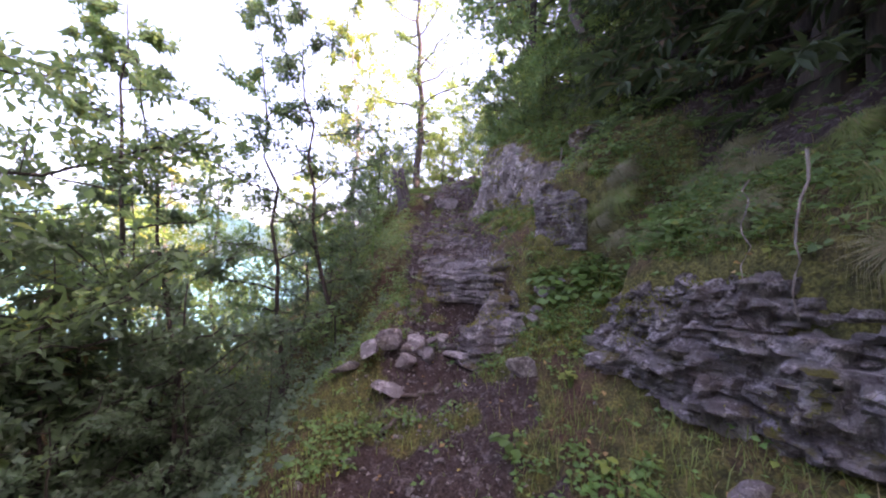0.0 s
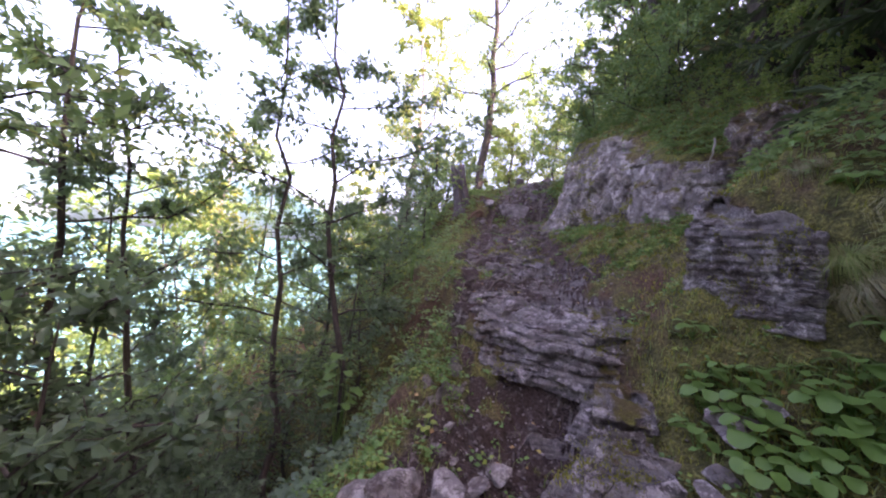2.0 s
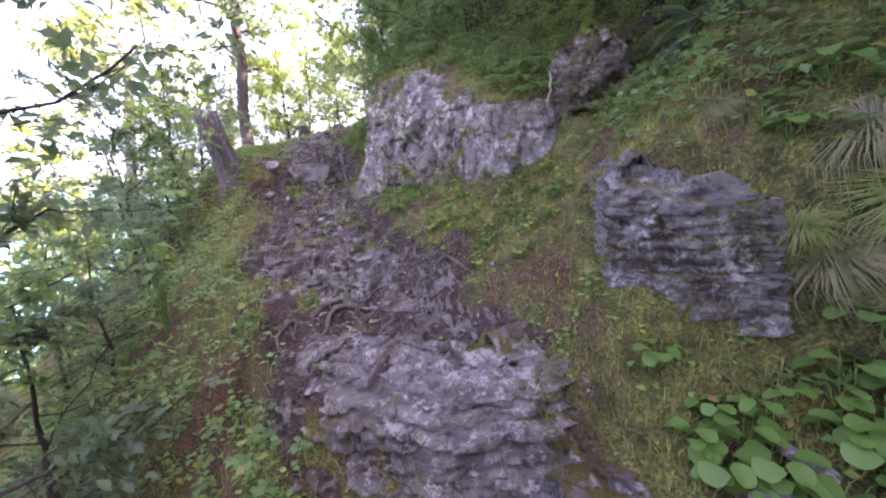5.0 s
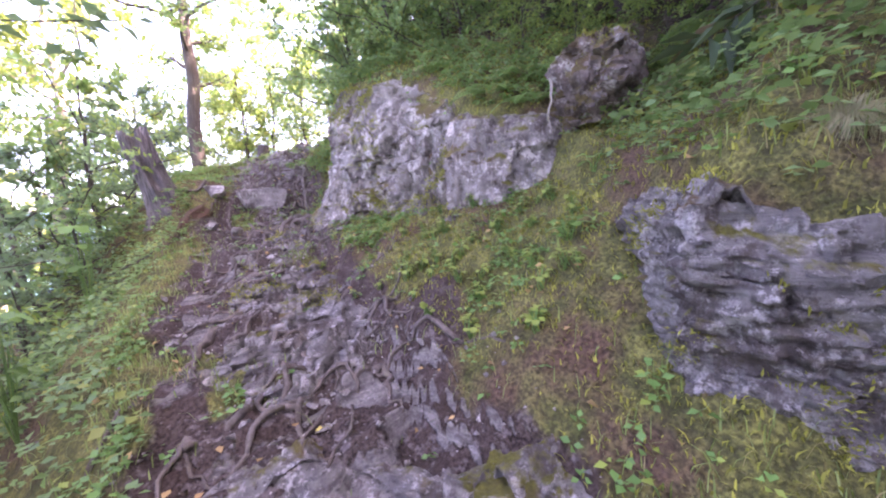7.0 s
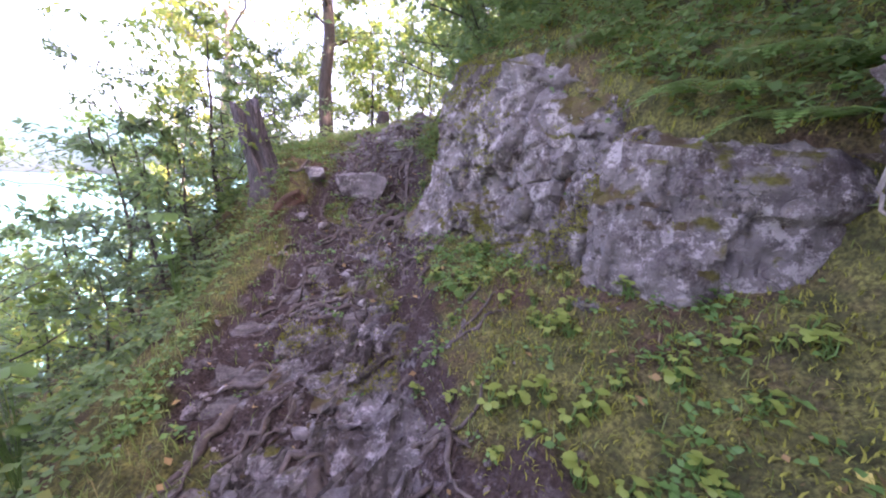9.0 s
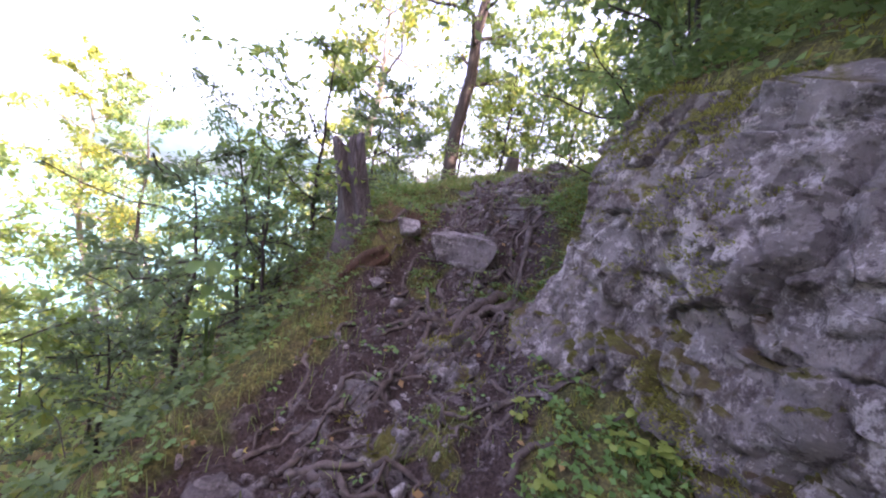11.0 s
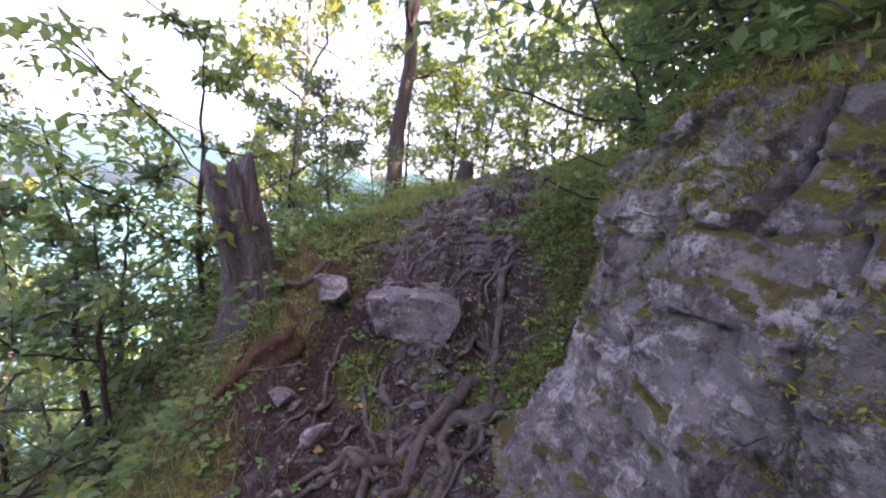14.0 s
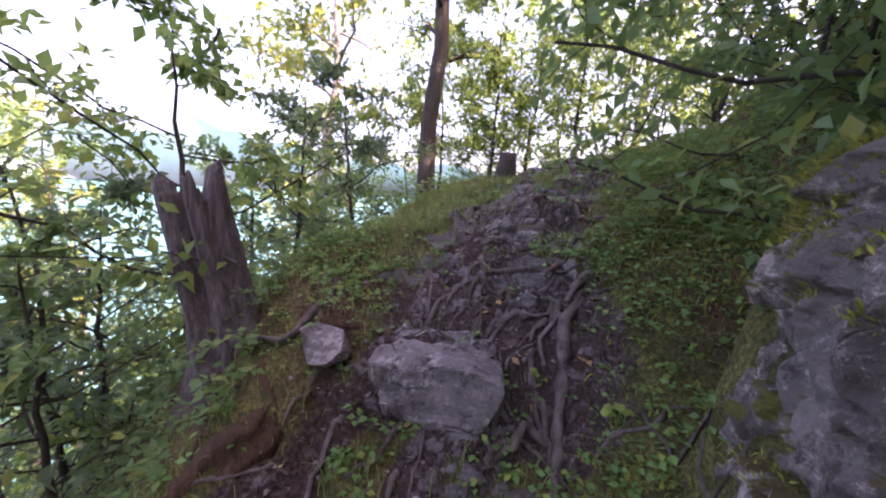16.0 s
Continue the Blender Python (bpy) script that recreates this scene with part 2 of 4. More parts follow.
# ---- the lie of the land, along the trail (y) ----
trail_z = line((-6, -0.5), (0, 0.05), (2, 0.2), (3.2, 0.45), (4, 0.8), (4.4, 1.02), (4.8, 1.28), (5.5, 1.5), (6.5, 1.68), (7.2, 1.85),
               (8, 2.08), (8.7, 2.3), (9.1, 2.5), (9.28, 2.66), (9.42, 2.93), (10.2, 3.4), (10.7, 3.65), (12, 4.02), (13.6, 4.3), (16, 4.5), (24, 5), (60, -20))
trail_x = line((-6, 0), (3, 0.0), (4.5, 0.35), (6.5, 0.2), (8.5, 0.3), (10, 0.6), (12, 1.2), (13.6, 2.0), (20, 5), (60, 20))
edge_x = line((-6, -0.8), (0, -0.75), (3, -0.8), (4.5, -0.35), (5.5, -0.5), (6.8, -0.8), (8.7, -0.6), (9.4, -0.62), (10.2, -0.75), (12, -0.3), (15, 0.3), (20, 3), (60, 16))
wall_x = line((-6, 1.9), (0, 1.75), (1, 1.6), (2.5, 1.2), (3.1, 1.7), (3.65, 1.65), (4.25, 1.25), (4.8, 1.65), (5.3, 2.05), (5.8, 2.2), (6.2, 1.75), (7.1, 1.55),
              (7.6, 1.35), (8.4, 1.05), (9.0, 1.15), (9.4, 1.6), (12, 2.8), (20, 7), (60, 24))
wall_z = line((-6, 1.2), (0, 1.45), (2.5, 1.3), (3.1, 1.6), (3.65, 2.15), (4.3, 2.33), (4.8, 2.36), (5.3, 2.6), (5.8, 3.05), (6.2, 3.1), (7.1, 3.6), (7.6, 3.85),
              (8.4, 3.85), (9.0, 3.6), (9.5, 3.55), (12, 4.7), (20, 6.5), (60, 4))
side_slope = line((-6, 0.35), (2, 0.45), (3.4, 0.6), (3.7, 0.68), (4.1, 1.12), (4.8, 0.9), (5.4, 0.6), (6.5, 0.6), (7.5, 0.45), (8.5, 0.55), (10, 0.4), (20, 0.4))


crown = line((-20, 20), (8, 18), (12, 7), (60, 5))  # how far back the hill goes on rising


def smooth(a, b, x):
    t = np.clip((x - a) / (b - a), 0, 1)
    return t * t * (3 - 2 * t)


ledge_y = line((-0.6, 5.3), (-0.42, 4.9), (-0.15, 4.6), (0.22, 4.3), (0.66, 4.02), (1.15, 4.05))


def land(x, y):
    x, y = np.asarray(x, float), np.asarray(y, float)
    xc, xe, xw = trail_x(y), edge_x(y), wall_x(y)
    z = trail_z(y)
    r = np.clip(x - xc - 0.3, 0, None)
    z = z + np.minimum(r, np.clip(xw - xc - 0.3, 0, None)) * side_slope(y)
    behind = x - xw - 0.1
    top = wall_z(y) + np.clip(behind, 0, None) * 0.85 + np.clip(behind - 2.0, 0, None) * 0.35 - np.clip(behind - crown(y), 0, None) * 1.1
    z = z + (np.maximum(top, z) - z) * smooth(-0.08, 0.16, behind)
    l = np.clip(xe - x, 0, None)
    drop = line((-6, 0.8), (2, 0.95), (3.2, 1.05), (3.9, 1.7), (5.4, 1.7), (6.4, 1.1), (8, 1.0), (60, 1.0))(y) * (0.55 * l + 0.5 * np.clip(l - 0.35, 0, None) - 0.3 * np.clip(l - 3, 0, None))
    z = z + 0.3 * np.clip(x - xc, -1.3, 0) * smooth(9.6, 11.2, y)
    z = z + 0.26 * np.exp(-((x + 0.65) / 0.45) ** 2 - ((y - 9.15) / 0.36) ** 2)
    front = ledge_y(x)
    z = z - 0.22 * smooth(front - 1.0, front - 0.45, y) * smooth(front + 0.14, front + 0.03, y) * smooth(1.0, 0.7, x)
    return np.maximum(z - drop, -36 + 0 * z)


def ground_z(x, y):
    x, y = np.asarray(x, float), np.asarray(y, float)
    far = np.clip((np.hypot(x, y - 6) - 8) / 30, 0, 1)
    near = 0.035 * fbm(x * 2.2, y * 2.2, 3) + 0.018 * fbm(x * 9, y * 9, 5, 3)
    step = 0.03 * np.sin(y * 9 + 1.5 * fbm(x * 1.5, y * 1.5, 8)) * smooth(5.2, 6, y) * smooth(14, 12, y) * smooth(0.9, 0.5, np.abs(x - trail_x(y)))
    z = land(x, y)
    fr, on = strata(x, y, z)
    stair = 0.095 * (np.clip((fr - 0.8) / 0.16, 0, 1) - fr) * on
    near = near * (1 + 0.9 * smooth(1.2, 0.7, np.abs(x - trail_x(y))))
    return z + near + step + stair + far * 1.2 * fbm(x * 0.11, y * 0.11, 2)


def strata(x, y, z):
    """Rock beds that crop out across the trail: where in its bed a point lies, and how far the beds show."""
    lift = z / 0.095 + 0.9 * fbm(x * 1.4, y * 1.4, 12, 3) + 0.3 * fbm(x * 6, y * 6, 14, 2)
    on = smooth(3.2, 4.2, y) * smooth(15, 13, y) * smooth(1.0, 0.55, np.abs(x - trail_x(y) + 0.05)) * smooth(0.7, 0.42, x - trail_x(y))
    return lift - np.floor(lift), on * np.clip(0.75 + 0.5 * fbm(x * 1.3, y * 1.3, 19, 2), 0.2, 1)


def rock_mask(x, y):
    fr, on = strata(x, y, land(x, y))
    return on * smooth(0.55, 0.85, fr) * np.clip(0.75 + 0.8 * fbm(x * 2.2, y * 2.2, 25, 3), 0, 1) + 0.75 * on * smooth(0.12, 0.0, fr)


def gz(x, y):
    return float(ground_z(x, y))


def soil_mask(x, y):
    w = line((-6, 0.6), (0, 0.55), (1.5, 0.5), (3, 0.45), (4, 0.6), (5, 0.75), (6.5, 0.75), (8, 0.75), (9, 0.65), (10, 0.45), (12, 0.42), (13, 0.4), (16, 0.3), (60, 0.3))(y)
    w = w + 0.22 * fbm(x * 1.6, y * 1.6, 61, 3)
    litter = smooth(0.8, 1.5, x - wall_x(y) + 0.3 * fbm(x, y, 68, 3)) * smooth(10.5, 9.5, y)
    return np.maximum(litter, trodden(x, y, w))


def trodden(x, y, w):
    return smooth(w + 0.2, w - 0.15, np.abs(x - trail_x(y) + 0.05)) * smooth(0.75, 0.35, fbm(x * 2.1, y * 2.1, 66, 3))


def axis(a, b, step, lo, hi, grow):
    """Fine steps between a and b, then growing outwards to lo and hi."""
    mid = list(np.arange(a, b + step, step))
    up, s = mid[-1], step
    while up < hi:
        s *= grow
        up += s
        mid.append(up)
    down, s = a, step
    while down > lo:
        s *= grow
        down -= s
        mid.insert(0, down)
    return np.array(mid)


gx, gy = axis(-0.9, 2.1, 0.032, -900, 300, 1.16), axis(1.2, 12.8, 0.032, -300, 900, 1.16)
X, Y = np.meshgrid(gx, gy, indexing="ij")
gm = mesh("ground", np.stack([X, Y, ground_z(X, Y)], -1).reshape(-1, 3), grid_faces(len(gx), len(gy)), M_GROUND, True)
at = gm.attributes.new("soil", "FLOAT", "POINT")
at.data.foreach_set("value", soil_mask(X, Y).astype(np.float32).ravel())
at = gm.attributes.new("rock", "FLOAT", "POINT")
at.data.foreach_set("value", rock_mask(X, Y).astype(np.float32).ravel())
tagged(new("ground", gm), "steep forest ground of brown soil and moss", "ground", kind="structure")

# lake far below, and far-shore hills added to close the horizon behind it
k = Mat("lake_water")
M_LAKE = k.done((0.05, 0.13, 0.14), 0.5, k.noise(0.4, 4), 0.05, 0.12)
lake = new("lake", mesh("lake", [(-2500, -1500, -31), (-38, -1500, -31), (-38, 2500, -31), (-2500, 2500, -31)], [(0, 1, 2, 3)], M_LAKE))
ridge_x = np.linspace(-2600, 1200, 90)
rz = 60 + 90 * (1 + fbm(ridge_x * 0.004, ridge_x * 0, 33, 4))
RV = np.stack([np.stack([ridge_x, 1900 + 0.25 * ridge_x - 300 * h0, -40 + (rz + 40) * h0 + 12 * fbm(ridge_x * 0.03, ridge_x * 0 + 3 * h0, 5) * h0], 1) for h0 in (0, 0.33, 0.66, 1.0)], 1)
# pale blue-grey colour stands in for haze over the added hills
k = Mat("far_shore_painted_haze")
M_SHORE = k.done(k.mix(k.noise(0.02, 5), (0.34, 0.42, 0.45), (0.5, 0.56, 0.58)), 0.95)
side = RV.copy()
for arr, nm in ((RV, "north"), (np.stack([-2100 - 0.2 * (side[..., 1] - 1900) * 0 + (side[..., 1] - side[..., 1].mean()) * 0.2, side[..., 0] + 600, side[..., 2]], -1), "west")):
    tagged(new("backdrop_" + nm, mesh("far_shore", arr.reshape(-1, 3), grid_faces(90, 4), M_SHORE, True)), "wooded hills added across the lake, haze painted as pale colour", "hills", kind="structure")
tagged(lake, "turquoise lake far below the wooded slope", "lake", kind="structure")


# ---- rocks ----
def blocky(u, v, seed, cell):
    """Facets like broken blocks: a height a cell of a warped brick lattice, and how near the joint is."""
    v2 = v / cell[1] + (0.9 if cell[1] < 0.15 else 0.45) * fbm(u * 1.1, v * 2.3, seed, 3)
    row = np.floor(v2)
    u2 = u / cell[0] + 0.47 * row * 1.37 + 0.3 * fbm(u * 2, v * 2 + 7, seed + 4, 2)
    col = np.floor(u2)
    h = np.sin(row * 12.9898 + col * 78.233 + seed) * 43758.5453
    h = (h - np.floor(h)) * 2 - 1
    d = np.minimum(np.minimum(u2 - col, 1 - u2 + col) * cell[0], np.minimum(v2 - row, 1 - v2 + row) * cell[1])
    return h, d


def facets(u, v, seed, cell, tilt):
    """Broken facets: each cell of an uneven lattice is a tilted plane of its own; also how near the next one is."""
    u = u / cell[0] + 0.25 * fbm(u / cell[0], v / cell[1], seed + 3, 2)
    v = v / cell[1] + 0.25 * fbm(u + 31, v, seed + 6, 2)
    iu, iv = np.floor(u), np.floor(v)
    first, second, height = np.full(u.shape, 9.0), np.full(u.shape, 9.0), np.zeros(u.shape)

    def h(i, j, k4):
        q = np.sin(i * 127.1 + j * 311.7 + (seed + k4) * 74.7) * 43758.5453
        return q - np.floor(q)
    for di in (-1, 0, 1):
        for dj in (-1, 0, 1):
            i, j = iu + di, iv + dj
            du, dv = u - i - h(i, j, 1), v - j - h(i, j, 2)
            d = np.hypot(du, dv)
            near = d < first
            second = np.where(near, first, np.minimum(second, d))
            first = np.where(near, d, first)
            plane = 2 * h(i, j, 3) - 1 + tilt * (du * (2 * h(i, j, 4) - 1) + dv * (2 * h(i, j, 5) - 1))
            height = np.where(near, plane, height)
    return height, second - first


def rock_face(name, route, base, top, back, cell, relief, mat, seed, lean=0.1, cap=0.35, res=0.02, rough=0.05, crack=0.03, end=0.12):
    """A rock outcrop: its face follows a plan route, rises from base to top and runs back over the crest. Ends curl into the bank."""
    route = np.array(route, float)
    seg = np.r_[0, np.cumsum(np.hypot(*np.diff(route, axis=0).T))]
    nu = int(seg[-1] / res) + 2
    s = np.linspace(0, seg[-1], nu)
    px, py = np.interp(s, seg, route[:, 0]), np.interp(s, seg, route[:, 1])
    w = max(3, int(0.1 / res))
    ker = np.ones(w) / w
    px, py = (np.convolve(np.pad(a, w // 2, mode="edge"), ker, "same")[w // 2:w // 2 + nu] for a in (px, py))
    tx, ty = np.gradient(px), np.gradient(py)
    ln = np.hypot(tx, ty)
    nx, ny = -ty / ln, tx / ln
    f = s / seg[-1]
    zb, zt = np.interp(f, np.linspace(0, 1, len(base)), base), np.interp(f, np.linspace(0, 1, len(top)), top)
    height = float((zt - zb).mean())
    nf, nb = int(height / res) + 2, int(back / res) + 1
    g = np.r_[np.linspace(0, 1, nf), 1 + np.arange(1, nb + 1) / nb]
    U, G = np.meshgrid(s, g, indexing="ij")
    up, over = np.clip(G, 0, 1), np.clip(G - 1, 0, 1)
    z = zb[:, None] + (zt - zb)[:, None] * up + cap * back * over
    h, d = blocky(U + 0.15 * z, z, seed, cell)
    h2, d2 = facets(U - 0.3 * z, z + 0.2 * U, seed + 17, (cell[0] * 0.5, max(cell[1] * 0.6, 0.05)), 1.6)
    h4, d4 = facets(U + 0.2 * z, z, seed + 41, (max(cell[0] * 0.16, 0.06), max(cell[1] * 0.2, 0.035)), 1.8)
    out = relief * h + 0.55 * relief * h2 + (0.25 * relief + 0.004) * h4 + 0.7 * rough * fbm(U * 2.2, z * 2.2, seed + 9, 2)
    out = out - crack * np.exp(-(d / 0.014) ** 2) - 0.5 * crack * np.exp(-(d2 / 0.07) ** 2)
    out = out + 0.009 * fbm(U * 14, z * 20, seed + 2, 3)
    inset = lean * up * height + back * over + 0.10 * smooth(0.8, 1.0, up) * (0.5 + 0.5 * fbm(U * 3, z * 0, seed + 1, 2))
    curl = smooth(end, 0, U) + smooth(seg[-1] - end, seg[-1], U)
    move = out - inset - 0.35 * curl
    x, y = px[:, None] + nx[:, None] * move, py[:, None] + ny[:, None] * move
    h3, d3 = blocky(U, over * back + 0.2 * U, seed + 5, (cell[0] * 0.45, max(cell[1], 0.09)))
    z = z + smooth(0, 0.15, over) * (0.05 * fbm(U * 3, G * 4, seed + 3) + 0.5 * relief * h3) + 0.02 * h * up
    z = z - 0.12 * smooth(0.75, 1, over)
    me = mesh(name, np.stack([x, y, z], -1).reshape(-1, 3), grid_faces(nu, len(g)), mat, True)
    me.set_sharp_from_angle(angle=radians(38))
    return me


def loose_stone(seed, flat=0.55, sub=2):
    """A broken angular stone, about one unit across, sitting on its base."""
    bm = bmesh.new()
    bmesh.ops.create_icosphere(bm, subdivisions=sub, radius=0.5)
    r = random.Random(seed)
    planes = [(Vector((r.gauss(0, 1), r.gauss(0, 1), r.gauss(0, 0.8))).normalized(), r.uniform(0.17, 0.34)) for _ in range(10)]
    for v in bm.verts:
        for n, d in planes:
            e = v.co.dot(n) - d
            if e > 0:
                v.co -= n * e
        v.co += v.co.normalized() * 0.025 * noise.noise(v.co * 9 + Vector((seed, 0, 0)))
        v.co.z *= flat
    me = bpy.data.meshes.new("stone")
    bm.to_mesh(me)
    bm.free()
    me.materials.append(M_STONE)
    me.polygons.foreach_set("use_smooth", np.ones(len(me.polygons), dtype=bool))
    me.set_sharp_from_angle(angle=radians(18))
    return me


ROCKS = []


def outcrop(name, label, *args, **kw):
    ROCKS.append(tagged(new(name, rock_face(name, *args, **kw)), label, "rock"))
    return ROCKS[-1]


outcrop("rock_outcrop", "low layered grey limestone outcrop under a grassy bank",
        [(1.75, -0.4), (1.6, 0.6), (1.42, 1.3), (1.22, 1.9), (1.08, 2.4), (1.25, 2.8)], [0.4, 0.5, 0.65, 0.75], [1.5, 1.45, 1.3, 1.2], 0.35, (0.24, 0.1), 0.055, M_STRATA, 11, 0.3, 0.5, rough=0.07)
outcrop("rock_outcrop", "grey layered limestone block with a mossy top",
        [(1.75, 3.68), (1.56, 3.74), (1.34, 3.97), (1.2, 4.27), (1.5, 4.6), (1.75, 4.98)], [1.5, 1.52, 1.56, 1.58, 1.5], [2.05, 2.15, 2.26, 2.33, 2.33, 2.3], 0.16, (0.36, 0.085), 0.016, M_STRATA, 23, 0.02, 0.2, res=0.014, rough=0.02, crack=0.02)
outcrop("cliff_rock", "mauve-grey limestone cliff block with moss along its top",
        [(2.6, 5.62), (2.18, 5.78), (1.86, 5.98), (1.64, 6.26), (1.6, 6.5)], [2.42, 2.36, 2.34], [2.95, 3.05, 3.15], 0.5, (0.5, 0.75), 0.02, M_CLIFF, 5, 0.06, 0.5, rough=0.05, crack=0.025)
outcrop("cliff_rock", "weathered mauve limestone cliff beside the path, patched with moss",
        [(1.68, 6.4), (1.52, 6.9), (1.4, 7.3), (1.19, 7.75), (1.05, 8.15), (1.03, 8.5), (1.14, 8.9), (1.5, 9.2)], [2.3, 2.15, 2.1, 2.2, 2.4, 2.8], [3.35, 3.62, 3.88, 3.95, 3.8, 3.55], 0.6, (0.62, 0.5), 0.06, M_CLIFF, 37, 0.1, 0.5, res=0.014, rough=0.05, crack=0.04, end=0.08)
outcrop("rock_ledge", "low layered ledge of grey stone below the cliff",
        [(2.3, 5.5), (1.95, 5.72), (1.55, 6.12), (1.45, 6.4)], [2.05, 2.02, 2.0], [2.3, 2.3, 2.28], 0.3, (0.22, 0.08), 0.03, M_STRATA, 51, 0.15, 0.1, rough=0.04)
outcrop("rock_overhang", "pale and rusty overhanging rock above the mossy bank",
        [(2.65, 5.1), (2.3, 5.25), (2.18, 5.5), (2.4, 5.8)], [2.85, 2.88, 2.85], [3.36, 3.5, 3.4], 0.5, (0.35, 0.3), 0.08, M_RUSTY, 61, -0.12, 0.3, rough=0.09)
outcrop("rock_outcrop", "small grey rock buttress at the foot of the cliff",
        [(1.05, 7.75), (0.88, 8.05), (0.8, 8.45), (0.88, 8.8)], [2.05, 2.2, 2.45], [2.45, 2.65, 2.85], 0.35, (0.3, 0.25), 0.05, M_CLIFF, 71, 0.5, 0.4, rough=0.04)
# stepped bedrock that the trail climbs
outcrop("bedrock_ledge", "worn layered bedrock step across the trail",
        [(1.15, 4.05), (0.66, 4.02), (0.22, 4.3), (-0.15, 4.6), (-0.42, 4.9), (-0.52, 5.25)], [0.86, 0.84, 0.84, 0.84, 0.88, 0.95], [1.32, 1.3, 1.29, 1.24, 1.26, 1.32], 0.55, (0.6, 0.1), 0.028, M_STRATA, 81, 0.25, 0.27, rough=0.06)
outcrop("bedrock_ledge", "flat worn rock slab in the trail",
        [(1.0, 3.12), (0.72, 2.98), (0.3, 3.05), (0.06, 3.35)], [0.5, 0.42, 0.42], [0.82, 0.77, 0.72], 0.42, (0.4, 0.06), 0.025, M_STRATA, 85, 0.4, 0.25, rough=0.05)
outcrop("bedrock_ledge", "thin rock step beside the grass",
        [(1.2, 3.76), (0.9, 3.62), (0.5, 3.7), (0.34, 3.92)], [0.82, 0.72, 0.7], [1.04, 0.97, 0.93], 0.35, (0.3, 0.05), 0.025, M_STRATA, 87, 0.4, 0.2, rough=0.05)

lr = random.Random(4)
STEPS = [(float(trail_x(v)) + lr.uniform(-0.4, 0.3), v, lr.uniform(0.35, 0.75)) for v in np.arange(5.4, 8.6, 0.2).tolist() + np.arange(9.9, 13.0, 0.26).tolist()]
for i, (x0, y0, w) in enumerate([*STEPS, *((0.1, 5.5, 0.9), (0.25, 5.95, 0.8), (-0.05, 6.35, 0.7), (0.45, 6.9, 0.6), (0.55, 10.3, 0.7), (0.75, 10.75, 0.7), (1.0, 11.3, 0.7))]):
    z0 = float(land(x0, y0))
    outcrop("bedrock_ledge", "thin broken rock step in the rooty trail", [(x0 + w / 2, y0 - 0.08), (x0 + 0.15 * w, y0 - 0.02), (x0 - 0.2 * w, y0 + 0.06), (x0 - w / 2, y0 + 0.22)],
            [z0 - 0.12, z0 - 0.13, z0 - 0.12], [z0 + 0.055, z0 + 0.05, z0 + 0.04], 0.3, (0.2, 0.05), 0.03, M_STRATA, 120 + 3 * i, 0.5, 0.2, rough=0.05)

STONES = [loose_stone(s, f) for s, f in ((1, 0.5), (2, 0.65), (3, 0.8), (4, 0.4), (5, 0.6), (6, 0.5))]
STONES += [loose_stone(12, 0.8, 4)]


def stone(x, y, size, kind=0, turn=0.0, sink=0.3, tall=1.0, label="grey broken limestone lying on the trail", group="", tilt=0):
    ob = new("stone", STONES[kind])
    ob.matrix_basis = pose(x, y, gz(x, y) + size * (0.25 * tall - 0.3 * sink), tilt, tilt * 0.5, turn) @ Matrix.Diagonal((size, size * 0.75, size * tall, 1))
    return tagged(ob, label, "stone", group)


# the large block in the trail beside the stump, and its neighbours


def block(name, label, w, d, h, seed):
    """A big angular boulder: a tapered box with broken facets and worn edges."""
    bm = bmesh.new()
    bmesh.ops.create_cube(bm, size=1)
    bmesh.ops.subdivide_edges(bm, edges=bm.edges[:], cuts=13, use_grid_fill=True)
    for v in bm.verts:
        p = v.co.copy()
        q = Vector((p.x * w * (0.78 + 0.32 * (p.z + 0.5)), p.y * d, p.z * h + 0.1 * h * math.sin(p.x * 4 + 1) * (p.z + 0.5)))
        corner = (abs(p.x) ** 6 + abs(p.y) ** 6 + abs(p.z) ** 6) * 21
        q *= 1 - 0.09 * min(1, corner)
        cell = noise.cell_vector(q * 5.5 + Vector((seed, 0, 0.3)))
        q += (cell - Vector((0.5, 0.5, 0.5))) * 0.03 + noise.noise_vector(q * 3 + Vector((0, seed, 0))) * 0.035 + noise.noise_vector(q * 13) * 0.01
        v.co = q
    me = bpy.data.meshes.new(name)
    bm.to_mesh(me)
    bm.free()
    me.materials.append(M_STONE)
    me.polygons.foreach_set("use_smooth", np.ones(len(me.polygons), dtype=bool))
    me.set_sharp_from_angle(angle=radians(30))
    return tagged(new(name, me), label, "rock")


block("boulder", "large pale limestone block set in the trail", 0.6, 0.45, 0.29, 3).matrix_basis = pose(0.25, 9.4, 2.77, 6, 4, 4)
stone(-0.3, 9.3, 0.42, 4, 50, 0.3, 1.0, "rounded grey rock beside the stump")
stone(-0.35, 8.75, 0.2, 1, 0, label="white stone by the path")
stone(-0.1, 8.6, 0.22, 0, 60)
stone(-0.45, 3.2, 0.42, 1, 30, 0.1)
stone(-0.62, 3.12, 0.42, 3, 80, 0.2)
stone(-0.3, 3.05, 0.3, 5, 200, 0.2)
stone(-0.1, 3.2, 0.24, 2, 120, 0.2)
stone(-0.2, 3.38, 0.4, 4, 10, 0.1)
stone(-0.82, 2.98, 0.3, 3, 20, 0.1)
stone(-0.42, 2.72, 0.34, 3, 140, 0.2)
stone(0.65, 2.58, 0.28, 2, 0, 0.0, label="upright pale stone in the grass")
stone(1.2, 1.25, 0.22, 3, 0)
stone(0.05, 3.65, 0.24, 1, 0)
stone(0.55, 3.6, 0.3, 3, 30)
stone(0.85, 3.55, 0.34, 0, 10)
